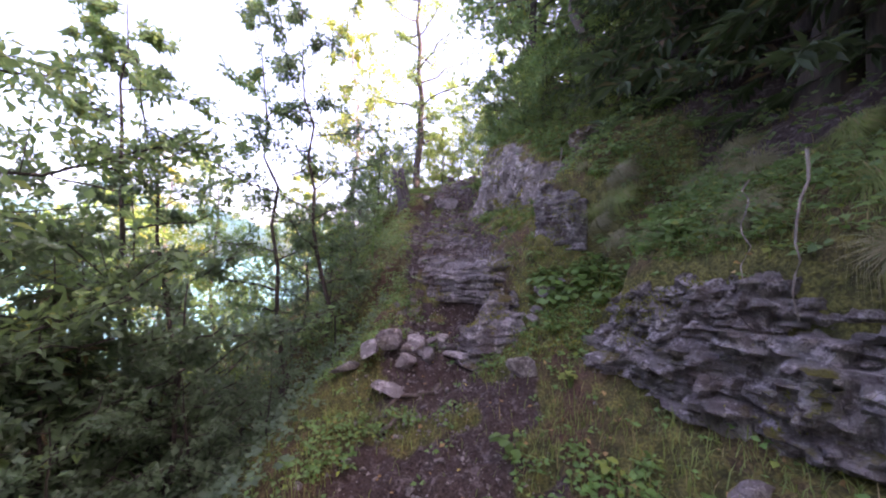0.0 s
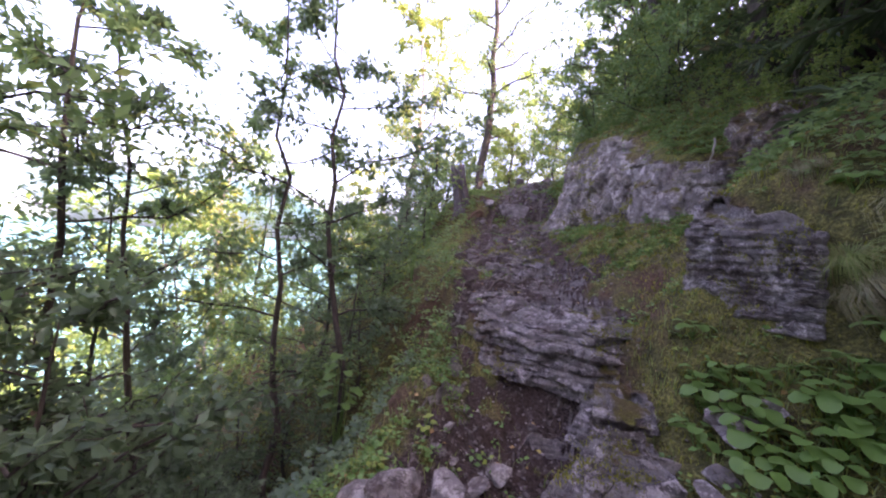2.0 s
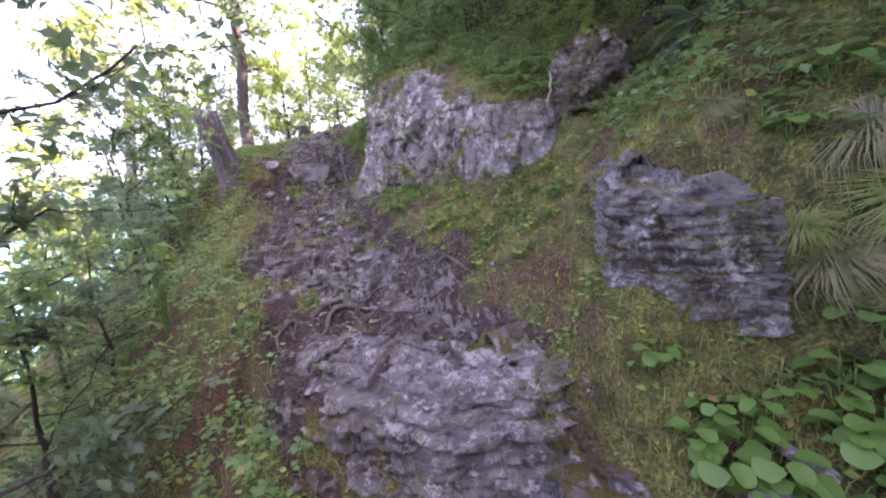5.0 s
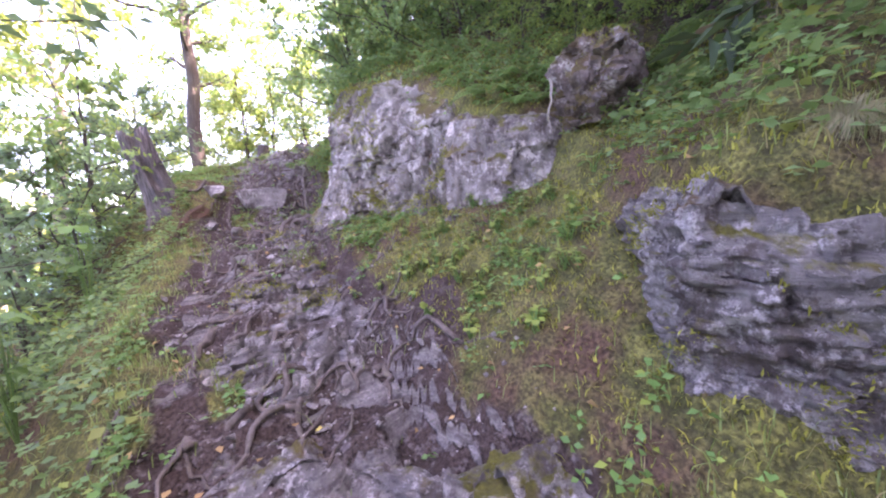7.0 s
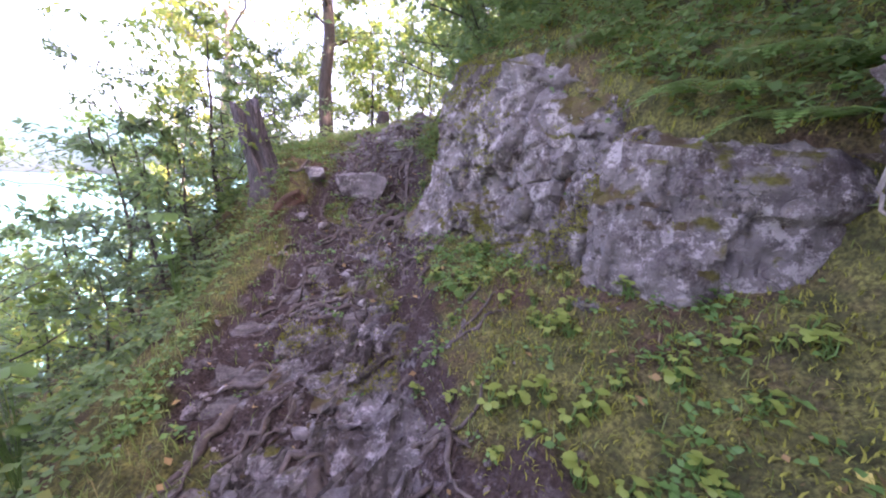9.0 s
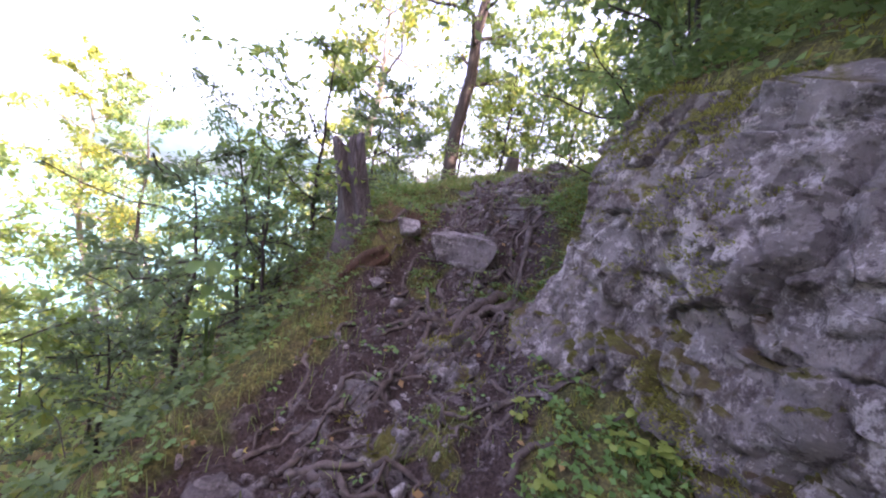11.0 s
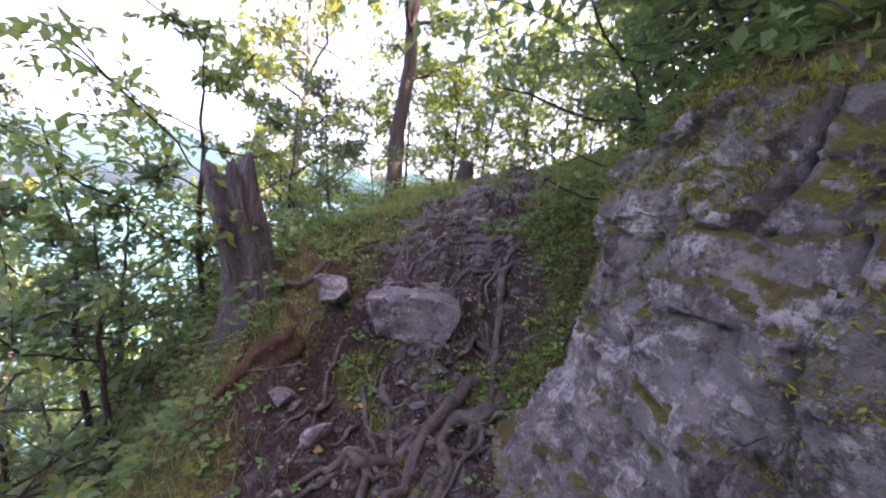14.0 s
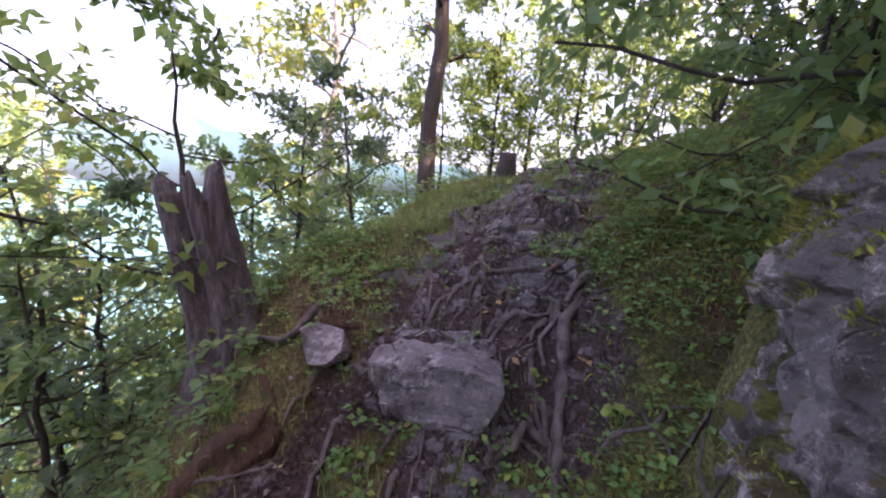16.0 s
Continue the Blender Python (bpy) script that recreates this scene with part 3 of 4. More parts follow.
stone(1.1, 3.5, 0.3, 3, 70)
sr = random.Random(31)
for i in range(14):
    stone(-0.25 + 0.115 * i + sr.uniform(-0.05, 0.05), sr.uniform(3.2, 3.6), sr.uniform(0.16, 0.3), (0, 3, 5)[i % 3], sr.uniform(0, 360), 0.1, 0.8, "flat pale limestone lying below the ledge")
for i in range(280):
    y = rng.uniform(0.6, 12.5) if i < 150 else rng.uniform(4.6, 8.8)
    x = float(trail_x(y)) + rng.normal(-0.12, 0.33)
    stone(x, y, float(rng.uniform(0.035, 0.085) if rng.random() < 0.8 else rng.uniform(0.09, 0.17)), int(rng.integers(6)), float(rng.uniform(0, 360)), 0.2, float(rng.uniform(0.5, 1.0)), group="loose stones on the trail")

# gravel
gv, gf = [], []
base = np.array([(1, 0, 0), (-0.5, 0.8, 0), (-0.4, -0.9, 0), (0.1, 0, 0.8), (0, 0, -0.6)], float)
tri = np.array([(0, 1, 3), (1, 2, 3), (2, 0, 3), (1, 0, 4), (2, 1, 4), (0, 2, 4)])
n = 5200
py = rng.uniform(0.3, 12.5, n)
px = trail_x(py) + rng.normal(-0.05, 0.36, n)
sz = 0.006 + 0.018 * rng.random(n) ** 3
an = rng.uniform(0, 6.28, n)
loc = base[None] * (0.7 + 0.6 * rng.random((n, 5, 1))) * sz[:, None, None]
ca, sa = np.cos(an)[:, None], np.sin(an)[:, None]
vx, vy = loc[..., 0] * ca - loc[..., 1] * sa, loc[..., 0] * sa + loc[..., 1] * ca
pz = ground_z(px, py)
V = np.stack([vx + px[:, None], vy + py[:, None], loc[..., 2] + pz[:, None] + 0.003], -1)
F = (tri[None] + 5 * np.arange(n)[:, None, None]).reshape(-1, 3)
tagged(new("gravel", mesh("gravel", V, F, M_STONE)), "pale gravel strewn over the brown trail", "gravel", kind="stuff")


# ---- wood ----
def tube(pts, radii, sides=7, flute=0.0, seed=0):
    pts, radii = np.array(pts, float), np.array(radii, float)
    n = len(pts)
    t = np.gradient(pts, axis=0)
    t /= np.linalg.norm(t, axis=1, keepdims=True) + 1e-9
    ref = np.where(np.abs(t[:, 2:3]) > 0.9, np.array([[1.0, 0, 0]]), np.array([[0, 0, 1.0]]))
    a = np.cross(t, ref)
    a /= np.linalg.norm(a, axis=1, keepdims=True) + 1e-9
    b = np.cross(t, a)
    th = np.linspace(0, 2 * np.pi, sides, endpoint=False)
    rr = radii[:, None] * (1 + flute * np.sin(th * 3 + seed)[None] + flute * 0.6 * np.sin(th * 5 + 2 * seed)[None])
    v = pts[:, None] + rr[..., None] * (np.cos(th)[None, :, None] * a[:, None] + np.sin(th)[None, :, None] * b[:, None])
    i, j = np.meshgrid(np.arange(n - 1), np.arange(sides), indexing="ij")
    k2 = (j + 1) % sides
    f = np.stack([i * sides + j, i * sides + k2, (i + 1) * sides + k2, (i + 1) * sides + j], -1).reshape(-1, 4)
    return v.reshape(-1, 3), f


def join(pieces):
    vs, fs, o = [], [], 0
    for v, f in pieces:
        vs.append(v)
        fs.append(f + o)
        o += len(v)
    return np.concatenate(vs), np.concatenate(fs)


def wander(p, q, n, amp, r):
    """A bent line from p to q."""
    p, q = np.array(p, float), np.array(q, float)
    f = np.linspace(0, 1, n)[:, None]
    k3 = np.cumsum(r.normal(0, 1, (n, 3)), 0)
    k3 = k3 - k3[0] - f * (k3[-1] - k3[0])
    return p + (q - p) * f + amp * k3 / math.sqrt(n)


def leaves(pos, out, size, r, droop=0.4, wide=0.5):
    """Folded pointed leaves at pos, pointing along out more or less: two faces a leaf."""
    n = len(pos)
    d = out + r.normal(0, 0.5, (n, 3))
    d[:, 2] -= droop * r.random(n)
    d /= np.linalg.norm(d, axis=1, keepdims=True) + 1e-9
    up = np.array([0, 0, 1.0]) + r.normal(0, 0.45, (n, 3))
    s = np.cross(d, up)
    s /= np.linalg.norm(s, axis=1, keepdims=True) + 1e-9
    u = np.cross(s, d)
    L = (size * r.uniform(0.6, 1.25, n))[:, None]
    W = L * wide
    mid = pos + d * L * 0.45
    v = np.stack([pos, mid + s * W * 0.5 + u * L * 0.1, pos + d * L - u * L * 0.08, mid - s * W * 0.5 + u * L * 0.1], 1).reshape(-1, 3)
    o = 4 * np.arange(n)[:, None]
    f = np.concatenate([np.stack([o[:, 0], o[:, 0] + 1, o[:, 0] + 2], 1), np.stack([o[:, 0], o[:, 0] + 2, o[:, 0] + 3], 1)])
    return v, f


def broad_tree(name, label, height, radius, crown_from, spread, count, size, bark, leafm, seed, lean=(0, 0), limbs=14, bare=0.25, group="", sprays=9):
    """A tree at the origin: bent tapered trunk, limbs with twigs, and leaves in sprays along the twigs."""
    r = np.random.default_rng(seed)
    root = tagged(new(name), label, "tree", group)
    trunk = wander((0, 0, -0.4), (lean[0], lean[1], height), 14, height * 0.035, r)
    f = np.linspace(0, 1, 14)
    part("trunk", mesh("trunk", *tube(trunk, radius * (1 - 0.88 * f) * (1 + 0.5 * np.exp(-f * 25)), 9, 0.05, seed), bark, True), root)
    wood, lp, lo = [], [], []
    for i in range(limbs):
        h = crown_from + (1 - crown_from) * (i + r.random()) / limbs
        p = np.array([np.interp(h, f, trunk[:, c]) for c in range(3)])
        ang = i * 2.4 + r.normal(0, 0.4)
        reach = spread * (1.0 - 0.65 * max(0, (h - 0.45) / 0.55) ** 1.5) * r.uniform(0.6, 1.15)
        q = p + np.array([math.cos(ang) * reach, math.sin(ang) * reach, reach * r.uniform(0.05, 0.65)])
        limb = wander(p, q, 7, reach * 0.1, r)
        rad = radius * 0.42 * (1 - h * 0.7)
        wood.append(tube(limb, np.linspace(rad, 0.006, 7), 4))
        for j in range(sprays):
            g = r.uniform(bare, 1.0)
            a = np.array([np.interp(g, np.linspace(0, 1, 7), limb[:, c]) for c in range(3)])
            b = a + r.normal(0, 1, 3) * np.array([1, 1, 0.55]) * reach * 0.28 + (q - p) * 0.16
            tw = wander(a, b, 3, reach * 0.06, r)
            wood.append(tube(tw, np.linspace(rad * 0.3, 0.003, 3), 3))
            m = max(3, count // (limbs * sprays))
            g2 = r.random(m) * 2
            k0 = np.minimum(g2.astype(int), 1)
            at = tw[k0] + (tw[k0 + 1] - tw[k0]) * (g2 - k0)[:, None]
            lp.append(at + r.normal(0, reach * 0.055, (m, 3)))
            dv = (b - a) / (np.linalg.norm(b - a) + 1e-6)
            lo.append(np.repeat(dv[None], m, 0) * 0.6)
    tagged(part("branches", mesh("branches", *join(wood), bark, True), root), kind="stuff")
    v, fc = leaves(np.concatenate(lp), np.concatenate(lo), size, r)
    tagged(part("foliage", mesh("foliage", v, fc, leafm), root), kind="stuff")
    return root


def set_at(ob, x, y, turn=0.0, size=1.0, sink=0.0):
    ob.matrix_basis = pose(x, y, gz(x, y) - sink, 0, 0, turn) @ Matrix.Scale(size, 4)
    return ob


def again(ob, x, y, turn=0.0, size=1.0, sink=0.0):
    c = copy_thing(ob, Matrix.Identity(4))
    return set_at(c, x, y, turn, size, sink)


# thin trees on the slope to the lake
SLIM = "slender dark-stemmed young tree with small leaves on the slope"
a = set_at(broad_tree("young_tree", SLIM, 6.2, 0.042, 0.3, 1.1, 4600, 0.085, M_BARK, M_LEAF_SHADED, 101, (-0.5, 0.2), 16, group="young trees on the slope"), -1.6, 5.0)
b = set_at(broad_tree("young_tree", SLIM, 6.8, 0.045, 0.32, 1.2, 5000, 0.08, M_BARK, M_LEAF, 102, (-0.9, 0.3), 17, group="young trees on the slope"), -2.1, 5.05)
c = set_at(broad_tree("young_tree", SLIM, 7.2, 0.05, 0.3, 1.35, 5200, 0.085, M_BARK, M_LEAF_SHADED, 103, (-1.1, -0.1), 18, group="young trees on the slope"), -2.85, 4.6)
d = set_at(broad_tree("young_tree", SLIM, 7.6, 0.055, 0.28, 1.5, 5200, 0.09, M_BARK, M_LEAF, 104, (-0.5, 0.6), 18, group="young trees on the slope"), -3.3, 3.6)
e = set_at(broad_tree("young_tree", SLIM, 6.5, 0.07, 0.25, 1.7, 5200, 0.1, M_BARK, M_LEAF, 105, (-0.2, 0.3), 16, group="young trees on the slope"), -3.3, 2.3)
for src, x, y, turn, size in ((c, -5.2, 5.4, 140, 1.15), (e, -5.0, 3.2, 30, 1.1), 
                              (d, -4.6, 1.2, 170, 1.0), (e, -3.0, 0.6, 220, 0.95), (e, -8.5, 13, 300, 1.2), (e, -7.5, 0.5, 45, 1.2)):
    again(src, x, y, turn, size)

h1 = set_at(broad_tree("hazel_tree", "spreading hazel tree on the slope, broad leaves coloured dark for shade", 6.0, 0.07, 0.3, 2.0, 6000, 0.1, M_BARK, M_LEAF_SHADED, 111, (-0.3, 0.2), 20), -4.1, 1.3)
again(h1, -4.4, 3.2, 130, 0.9)
# unseen copy behind the start, added as shading canopy
again(h1, -3.4, -1.2, 230, 1.0)
again(h1, -5.4, 4.6, 40, 0.9)
# thicket on the drop beside the start, leaves coloured dark for shade
thick = set_at(broad_tree("thicket", "dense leafy thicket on the shady drop, shade painted into its dark leaves", 3.3, 0.035, 0.08, 1.25, 5200, 0.085, M_BARK, M_LEAF_SHADED, 113, (-0.2, 0.1), 20, 0.15, "dark thickets on the drop", 7), -2.9, 2.9)
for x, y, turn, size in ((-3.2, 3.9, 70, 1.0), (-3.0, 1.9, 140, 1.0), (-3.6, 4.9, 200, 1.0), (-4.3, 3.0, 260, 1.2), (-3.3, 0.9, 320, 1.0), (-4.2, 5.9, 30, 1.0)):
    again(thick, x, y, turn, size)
# low shrubs leaning out over the cliff
low = set_at(broad_tree("hazel_shrub", "leafy green hazel shrub leaning out over the cliff", 1.7, 0.03, 0.08, 1.25, 4200, 0.075, M_BARK, M_LEAF, 112, (-0.5, -0.2), 16, 0.2, "shrubs over the cliff", 6), 1.85, 8.75, 0, 1, 0.3)
for x, y, turn, size in ((2.0, 9.4, 20, 0.9), (2.2, 8.0, 330, 0.95), (2.5, 10.4, 10, 0.9), (2.5, 7.2, 20, 0.8), (2.9, 9.0, 60, 1.2)):
    again(low, x, y, turn, size, 0.3)

# unseen woods added behind the start, to keep light off the foreground
for src, x, y, turn, size in ((d, -2.0, -2.6, 20, 1.1), (e, 0.6, -3.6, 120, 1.3), (c, -3.6, -1.6, 260, 1.2), (e, -1.2, -5.2, 310, 1.4), (d, 2.2, -2.4, 75, 1.2), (b, -5.2, -3.6, 15, 1.3), (e, -6.4, -0.8, 100, 1.3)):
    again(src, x, y, turn, size)

# trees ahead on the crest
tall = set_at(broad_tree("tall_tree", "tall dark-trunked tree with fine green foliage at the crest", 12, 0.16, 0.2, 2.1, 7500, 0.12, M_BARK, M_LEAF_LIT, 201, (0.1, 0.2), 30, sprays=6), -0.75, 13.6)
ash = set_at(broad_tree("tall_tree", "tall pale-trunked tree with yellow-green crown", 13, 0.19, 0.47, 2.9, 5500, 0.19, M_BARK_PALE, M_LEAF_YEL, 202, (0.3, 0), 24, sprays=6), -4.3, 16.4)
mapl = set_at(broad_tree("maple_tree", "leafy green maple leaning over the cliff", 7.5, 0.14, 0.25, 2.7, 6000, 0.16, M_BARK, M_LEAF, 203, (-1.2, -0.4), 22, sprays=7), 2.75, 8.7, 0, 1, 0.1)
bush1 = set_at(broad_tree("tree", "dense green young tree beyond the crest, leaves coloured as sunlit", 5.5, 0.05, 0.06, 1.9, 3400, 0.145, M_BARK, M_LEAF_LIT, 204, (0.2, 0), 24, sprays=5), 1.0, 16.5)
bush2 = set_at(broad_tree("tree", "dark dense green young tree beyond the crest", 4.8, 0.05, 0.05, 1.7, 3200, 0.135, M_BARK, M_LEAF_LIT, 205, (0, 0.3), 22, sprays=5), -1.0, 15.6)
# maples at x 2.8 to 3.1 are added canopy that shades the trail
for src, x, y, turn, size in ((bush1, 3.4, 17.5, 70, 1.2), (bush2, 4.6, 15.5, 130, 1.15), (bush1, 6.2, 18.5, 210, 1.3), (bush2, 2.3, 19.5, 20, 1.2), (bush2, -2.4, 14.0, 260, 0.8), 
                              (tall, 5.2, 21, 50, 1.0), (ash, -9, 24, 120, 1.0), (mapl, 4.6, 11.2, 40, 1.0), (mapl, 4.9, 6.4, 150, 0.9), (ash, -14, 17, 10, 0.9), (mapl, 3.0, 2.6, 20, 1.2), (mapl, 3.1, 6.6, 310, 1.0), (mapl, 2.8, 0.0, 110, 1.2), (bush1, 3.2, 7.6, 40, 0.5), (bush2, 2.15, 8.3, 70, 0.33), (bush2, 2.3, 7.3, 170, 0.33), (bush1, 2.5, 9.4, 130, 0.42), (bush2, 2.7, 10.4, 30, 0.4), (mapl, 3.3, 10.0, 300, 0.85), (bush2, 3.4, 9.4, 90, 0.6), (bush1, 3.9, 10.6, 180, 0.7), (bush2, 4.4, 8.4, 10, 0.9), (bush1, 5.4, 12.8, 70, 1.0), (mapl, 6.6, 10.5, 250, 1.0), (bush2, 3.1, 6.0, 150, 0.45), (bush2, 2.62, 5.7, 50, 0.17), (bush2, 2.75, 5.15, 250, 0.2), (bush1, 2.55, 6.3, 20, 0.18), (bush1, 3.0, 12.6, 20, 0.5), (ash, -10, 13.5, 200, 0.75), (bush1, 0.2, 15.4, 60, 0.8), (bush2, 1.9, 15.2, 10, 0.8), (bush1, -1.8, 16.8, 140, 0.9), (bush2, 0.4, 18.2, 220, 1.1), (bush1, -8, 8.6, 10, 1.2), (bush1, -9, 5.6, 100, 1.3), (bush1, -9.6, 11.4, 200, 1.2), (bush1, -8.4, 3, 300, 1.2), (mapl, 3.6, 4.6, 200, 0.7), (bush1, -6.5, 16, 50, 1.1)):
    again(src, x, y, turn, size)

# bushes filling the slope on the lake side
bu = [set_at(broad_tree("bush", "dense leafy bush on the slope below the trail", 1.9, 0.03, 0.05, 0.95, 1900, 0.075, M_BARK, m, 300 + i, (0.1, 0.1), 14, 0.15, "bushes on the slope", 6), x, y)
      for i, (m, x, y) in enumerate(((M_LEAF_LIT, -2.3, 7.3), (M_LEAF_SHADED, -2.2, 9.6), (M_LEAF, -1.95, 6.0)))]
spots = [(-2.7, 8.3), (-1.9, 8.4), (-3.2, 9.6), (-3.4, 6.1), (-2.5, 6.5), (-2.0, 10.8), (-3.1, 11.2), (-1.4, 12.2), (-2.4, 12.8), (-4.3, 7.9), (-4.4, 10.0), (-5.4, 11.6), (-4.0, 5.0),
         (-3.2, 5.6), (-4.2, 3.6), (-3.8, 2.4), (-2.9, 1.4), (-4.9, 6.6), (-5.8, 9.6), (-3.7, 13.2), (-5.2, 14.2), (-6.6, 12.0), (-5.6, 4.4), (-3.4, 1.0), (0.3, 14.9), (-0.4, 17), (3.2, 14.6), (-1.7, 9.9), (-1.5, 10.9), (-1.6, 8.9), (-3.5, 4.2), (-4.6, 2.0)]
for i, (x, y) in enumerate(spots):
    again(bu[i % 3], x, y, 77 * i, 0.8 + 0.5 * ((i * 37) % 10) / 10)

# near bushes all take the leaf copy with painted shade
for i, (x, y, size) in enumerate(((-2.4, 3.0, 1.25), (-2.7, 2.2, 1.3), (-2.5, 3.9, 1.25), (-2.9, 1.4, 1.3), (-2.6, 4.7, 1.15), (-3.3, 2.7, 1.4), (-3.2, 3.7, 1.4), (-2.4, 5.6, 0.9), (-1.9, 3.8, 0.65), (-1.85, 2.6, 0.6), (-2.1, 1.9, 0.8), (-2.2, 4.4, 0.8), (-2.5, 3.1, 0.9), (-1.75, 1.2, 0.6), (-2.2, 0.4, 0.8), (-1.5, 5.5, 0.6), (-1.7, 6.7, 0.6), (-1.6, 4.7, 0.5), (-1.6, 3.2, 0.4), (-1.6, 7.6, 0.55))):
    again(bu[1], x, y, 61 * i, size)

# slender shrub spreading beside the stump
set_at(broad_tree("shrub", "open slender shrub with small leaves beside the stump", 2.7, 0.03, 0.3, 1.4, 2200, 0.06, M_BARK, M_LEAF_SHADED, 401, (-0.4, 0.1), 13, 0.3), -2.1, 9.3)
# conifers and undergrowth on the bank above the rocks


def spruce(name, label, height, spread, seed, whorls=15, low=0.05):
    r = np.random.default_rng(seed)
    root = tagged(new(name), label, "tree", "dark conifers on the bank")
    f = np.linspace(0, 1, 10)
    tr = wander((0, 0, -0.4), (0, 0, height), 10, 0.08, r)
    part("trunk", mesh("trunk", *tube(tr, 0.12 * (1 - 0.93 * f), 8), M_BARK, True), root)
    wood, lp, lo = [], [], []
    for i in range(whorls):
        h = low + (0.98 - low) * i / whorls
        for j in range(6):
            ang = j * 1.047 + i * 0.6 + r.normal(0, 0.2)
            reach = spread * (1 - h) ** 0.8 * r.uniform(0.7, 1.1) + 0.1
            p = np.array([0, 0, h * height])
            q = p + np.array([math.cos(ang) * reach, math.sin(ang) * reach, -0.3 * reach])
            br = wander(p, q, 6, 0.08 * reach, r)
            wood.append(tube(br, np.linspace(0.018, 0.004, 6), 4))
            m = int(42 * reach)
            g = r.random(m) ** 0.7 * 5
            k0 = np.minimum(g.astype(int), 4)
            at = br[k0] + (br[k0 + 1] - br[k0]) * (g - k0)[:, None]
            side = np.array([-math.sin(ang), math.cos(ang), -0.25])
            sg = r.choice([-1, 1], m)[:, None]
            lp.append(at)
            lo.append(sg * side[None] + np.array([math.cos(ang), math.sin(ang), -0.3])[None] * 0.8)
    tagged(part("branches", mesh("branches", *join(wood), M_BARK, True), root), kind="stuff")
    v, fc = leaves(np.concatenate(lp), np.concatenate(lo), 0.3, r, 0.5, 0.22)
    tagged(part("foliage", mesh("foliage", v, fc, M_NEEDLE), root), kind="stuff")
    return root


s1 = set_at(spruce("spruce_tree", "dark spruce with drooping low branches above the trail", 7.5, 2.0, 501), 3.6, 3.2)
# the three at y below -4 are unseen, added behind the start for shade
for x, y, turn, size in ((-2.9, 2.6, 0, 0.42), (-3.2, 1.9, 40, 0.48), (-2.9, 3.5, 80, 0.4), (-3.4, 3.4, 120, 0.4), (3.1, 4.3, 15, 0.65), (3.0, 2.2, 65, 0.6), (3.5, 5.9, 85, 0.7), (3.5, 1.4, 40, 0.9), (4.6, 4.6, 90, 1.2), (4.0, -0.6, 150, 1.0), (5.8, 2.4, 10, 1.4), (7.5, 6, 70, 1.6), (6.2, 9, 200, 1.4), (7.0, 0, 60, 1.5), (3.3, 10.8, 40, 0.5), (1.6, -4.6, 10, 1.1), (-0.4, -7, 70, 1.3), (-4, -6.5, 30, 1.3), (9.5, 4.5, 20, 1.7)):
    again(s1, x, y, turn, size)

# woods falling away to the lake
r = np.random.default_rng(71)
cl, co = [], []
for i in range(170):
    x, y = -r.uniform(9.5, 38), r.uniform(-14, 34)
    g = gz(x, y)
    if g < -30:
        continue
    hgt, wd = r.uniform(5, 10), r.uniform(1.4, 2.6)
    m = 240
    dv = r.normal(0, 1, (m, 3))
    dv /= np.linalg.norm(dv, axis=1, keepdims=True)
    lump = wd * (0.65 + 0.45 * r.random((m, 1)))
    cl.append(np.array([x, y, g + hgt * 0.58]) + dv * lump * np.array([1, 1, hgt * 0.42 / wd]))
    co.append(dv)
v, f = leaves(np.concatenate(cl), np.concatenate(co), 0.45, r, 0.3, 0.6)
tagged(new("far_woods", mesh("far_woods", v, f, M_LEAF_LIT)), "pale green woods falling away to the lake", "woods", kind="stuff")

# ---- the stump ----
stump = tagged(new("tree_stump"), "tall weathered grey split tree stump beside the trail", "stump")
SX, SY = -1.0, 9.35
sz0 = 2.45
nh, ns = 34, 110
th = np.linspace(0, 2 * np.pi, ns, endpoint=False)
hh = np.linspace(0, 1, nh)
TH, HH = np.meshgrid(th, hh)
rad = 0.14 + 0.2 * np.exp(-HH * 4.5) * (0.7 + 0.5 * np.sin(TH * 4 + 0.8)) + 0.02 * np.abs(np.sin(TH * 5 + 2 * HH)) - 0.01 + 0.012 * fbm(TH * 3, HH * 2, 4)
rad = rad - 0.105 * np.exp(-((TH - 5.0 + 0.2 * HH) / 0.3) ** 4) * smooth(0.12, 0.35, HH)
topz = 1.19 + 0.09 * fbm(th * 3.5, th * 0, 9, 3) + 0.03 * np.cos(th)
lx, ly = 0.28 * (1 - HH) ** 1.3 - 0.06 * HH, -0.1 * (1 - HH) ** 2
V = np.stack([lx + rad * np.cos(TH), ly + rad * np.sin(TH), HH * topz[None]], -1).reshape(-1, 3)
inner = np.stack([-0.06 + 0.6 * rad[-1] * np.cos(th), 0.6 * rad[-1] * np.sin(th), topz - 0.02 - 0.03 * np.abs(np.sin(th * 3))], -1)
deep = np.stack([-0.06 + 0.3 * rad[-1] * np.cos(th), 0.3 * rad[-1] * np.sin(th), topz * 0 + 1.0], -1)
V = np.concatenate([V, inner, deep])
i, j = np.meshgrid(np.arange(nh + 1), np.arange(ns), indexing="ij")
j2 = (j + 1) % ns
F = np.stack([i * ns + j, i * ns + j2, (i + 1) * ns + j2, (i + 1) * ns + j], -1).reshape(-1, 4).tolist() + [list(range((nh + 1) * ns, (nh + 2) * ns))]
part("trunk", mesh("trunk", V, F, M_STUMP, True), stump)
r = np.random.default_rng(77)
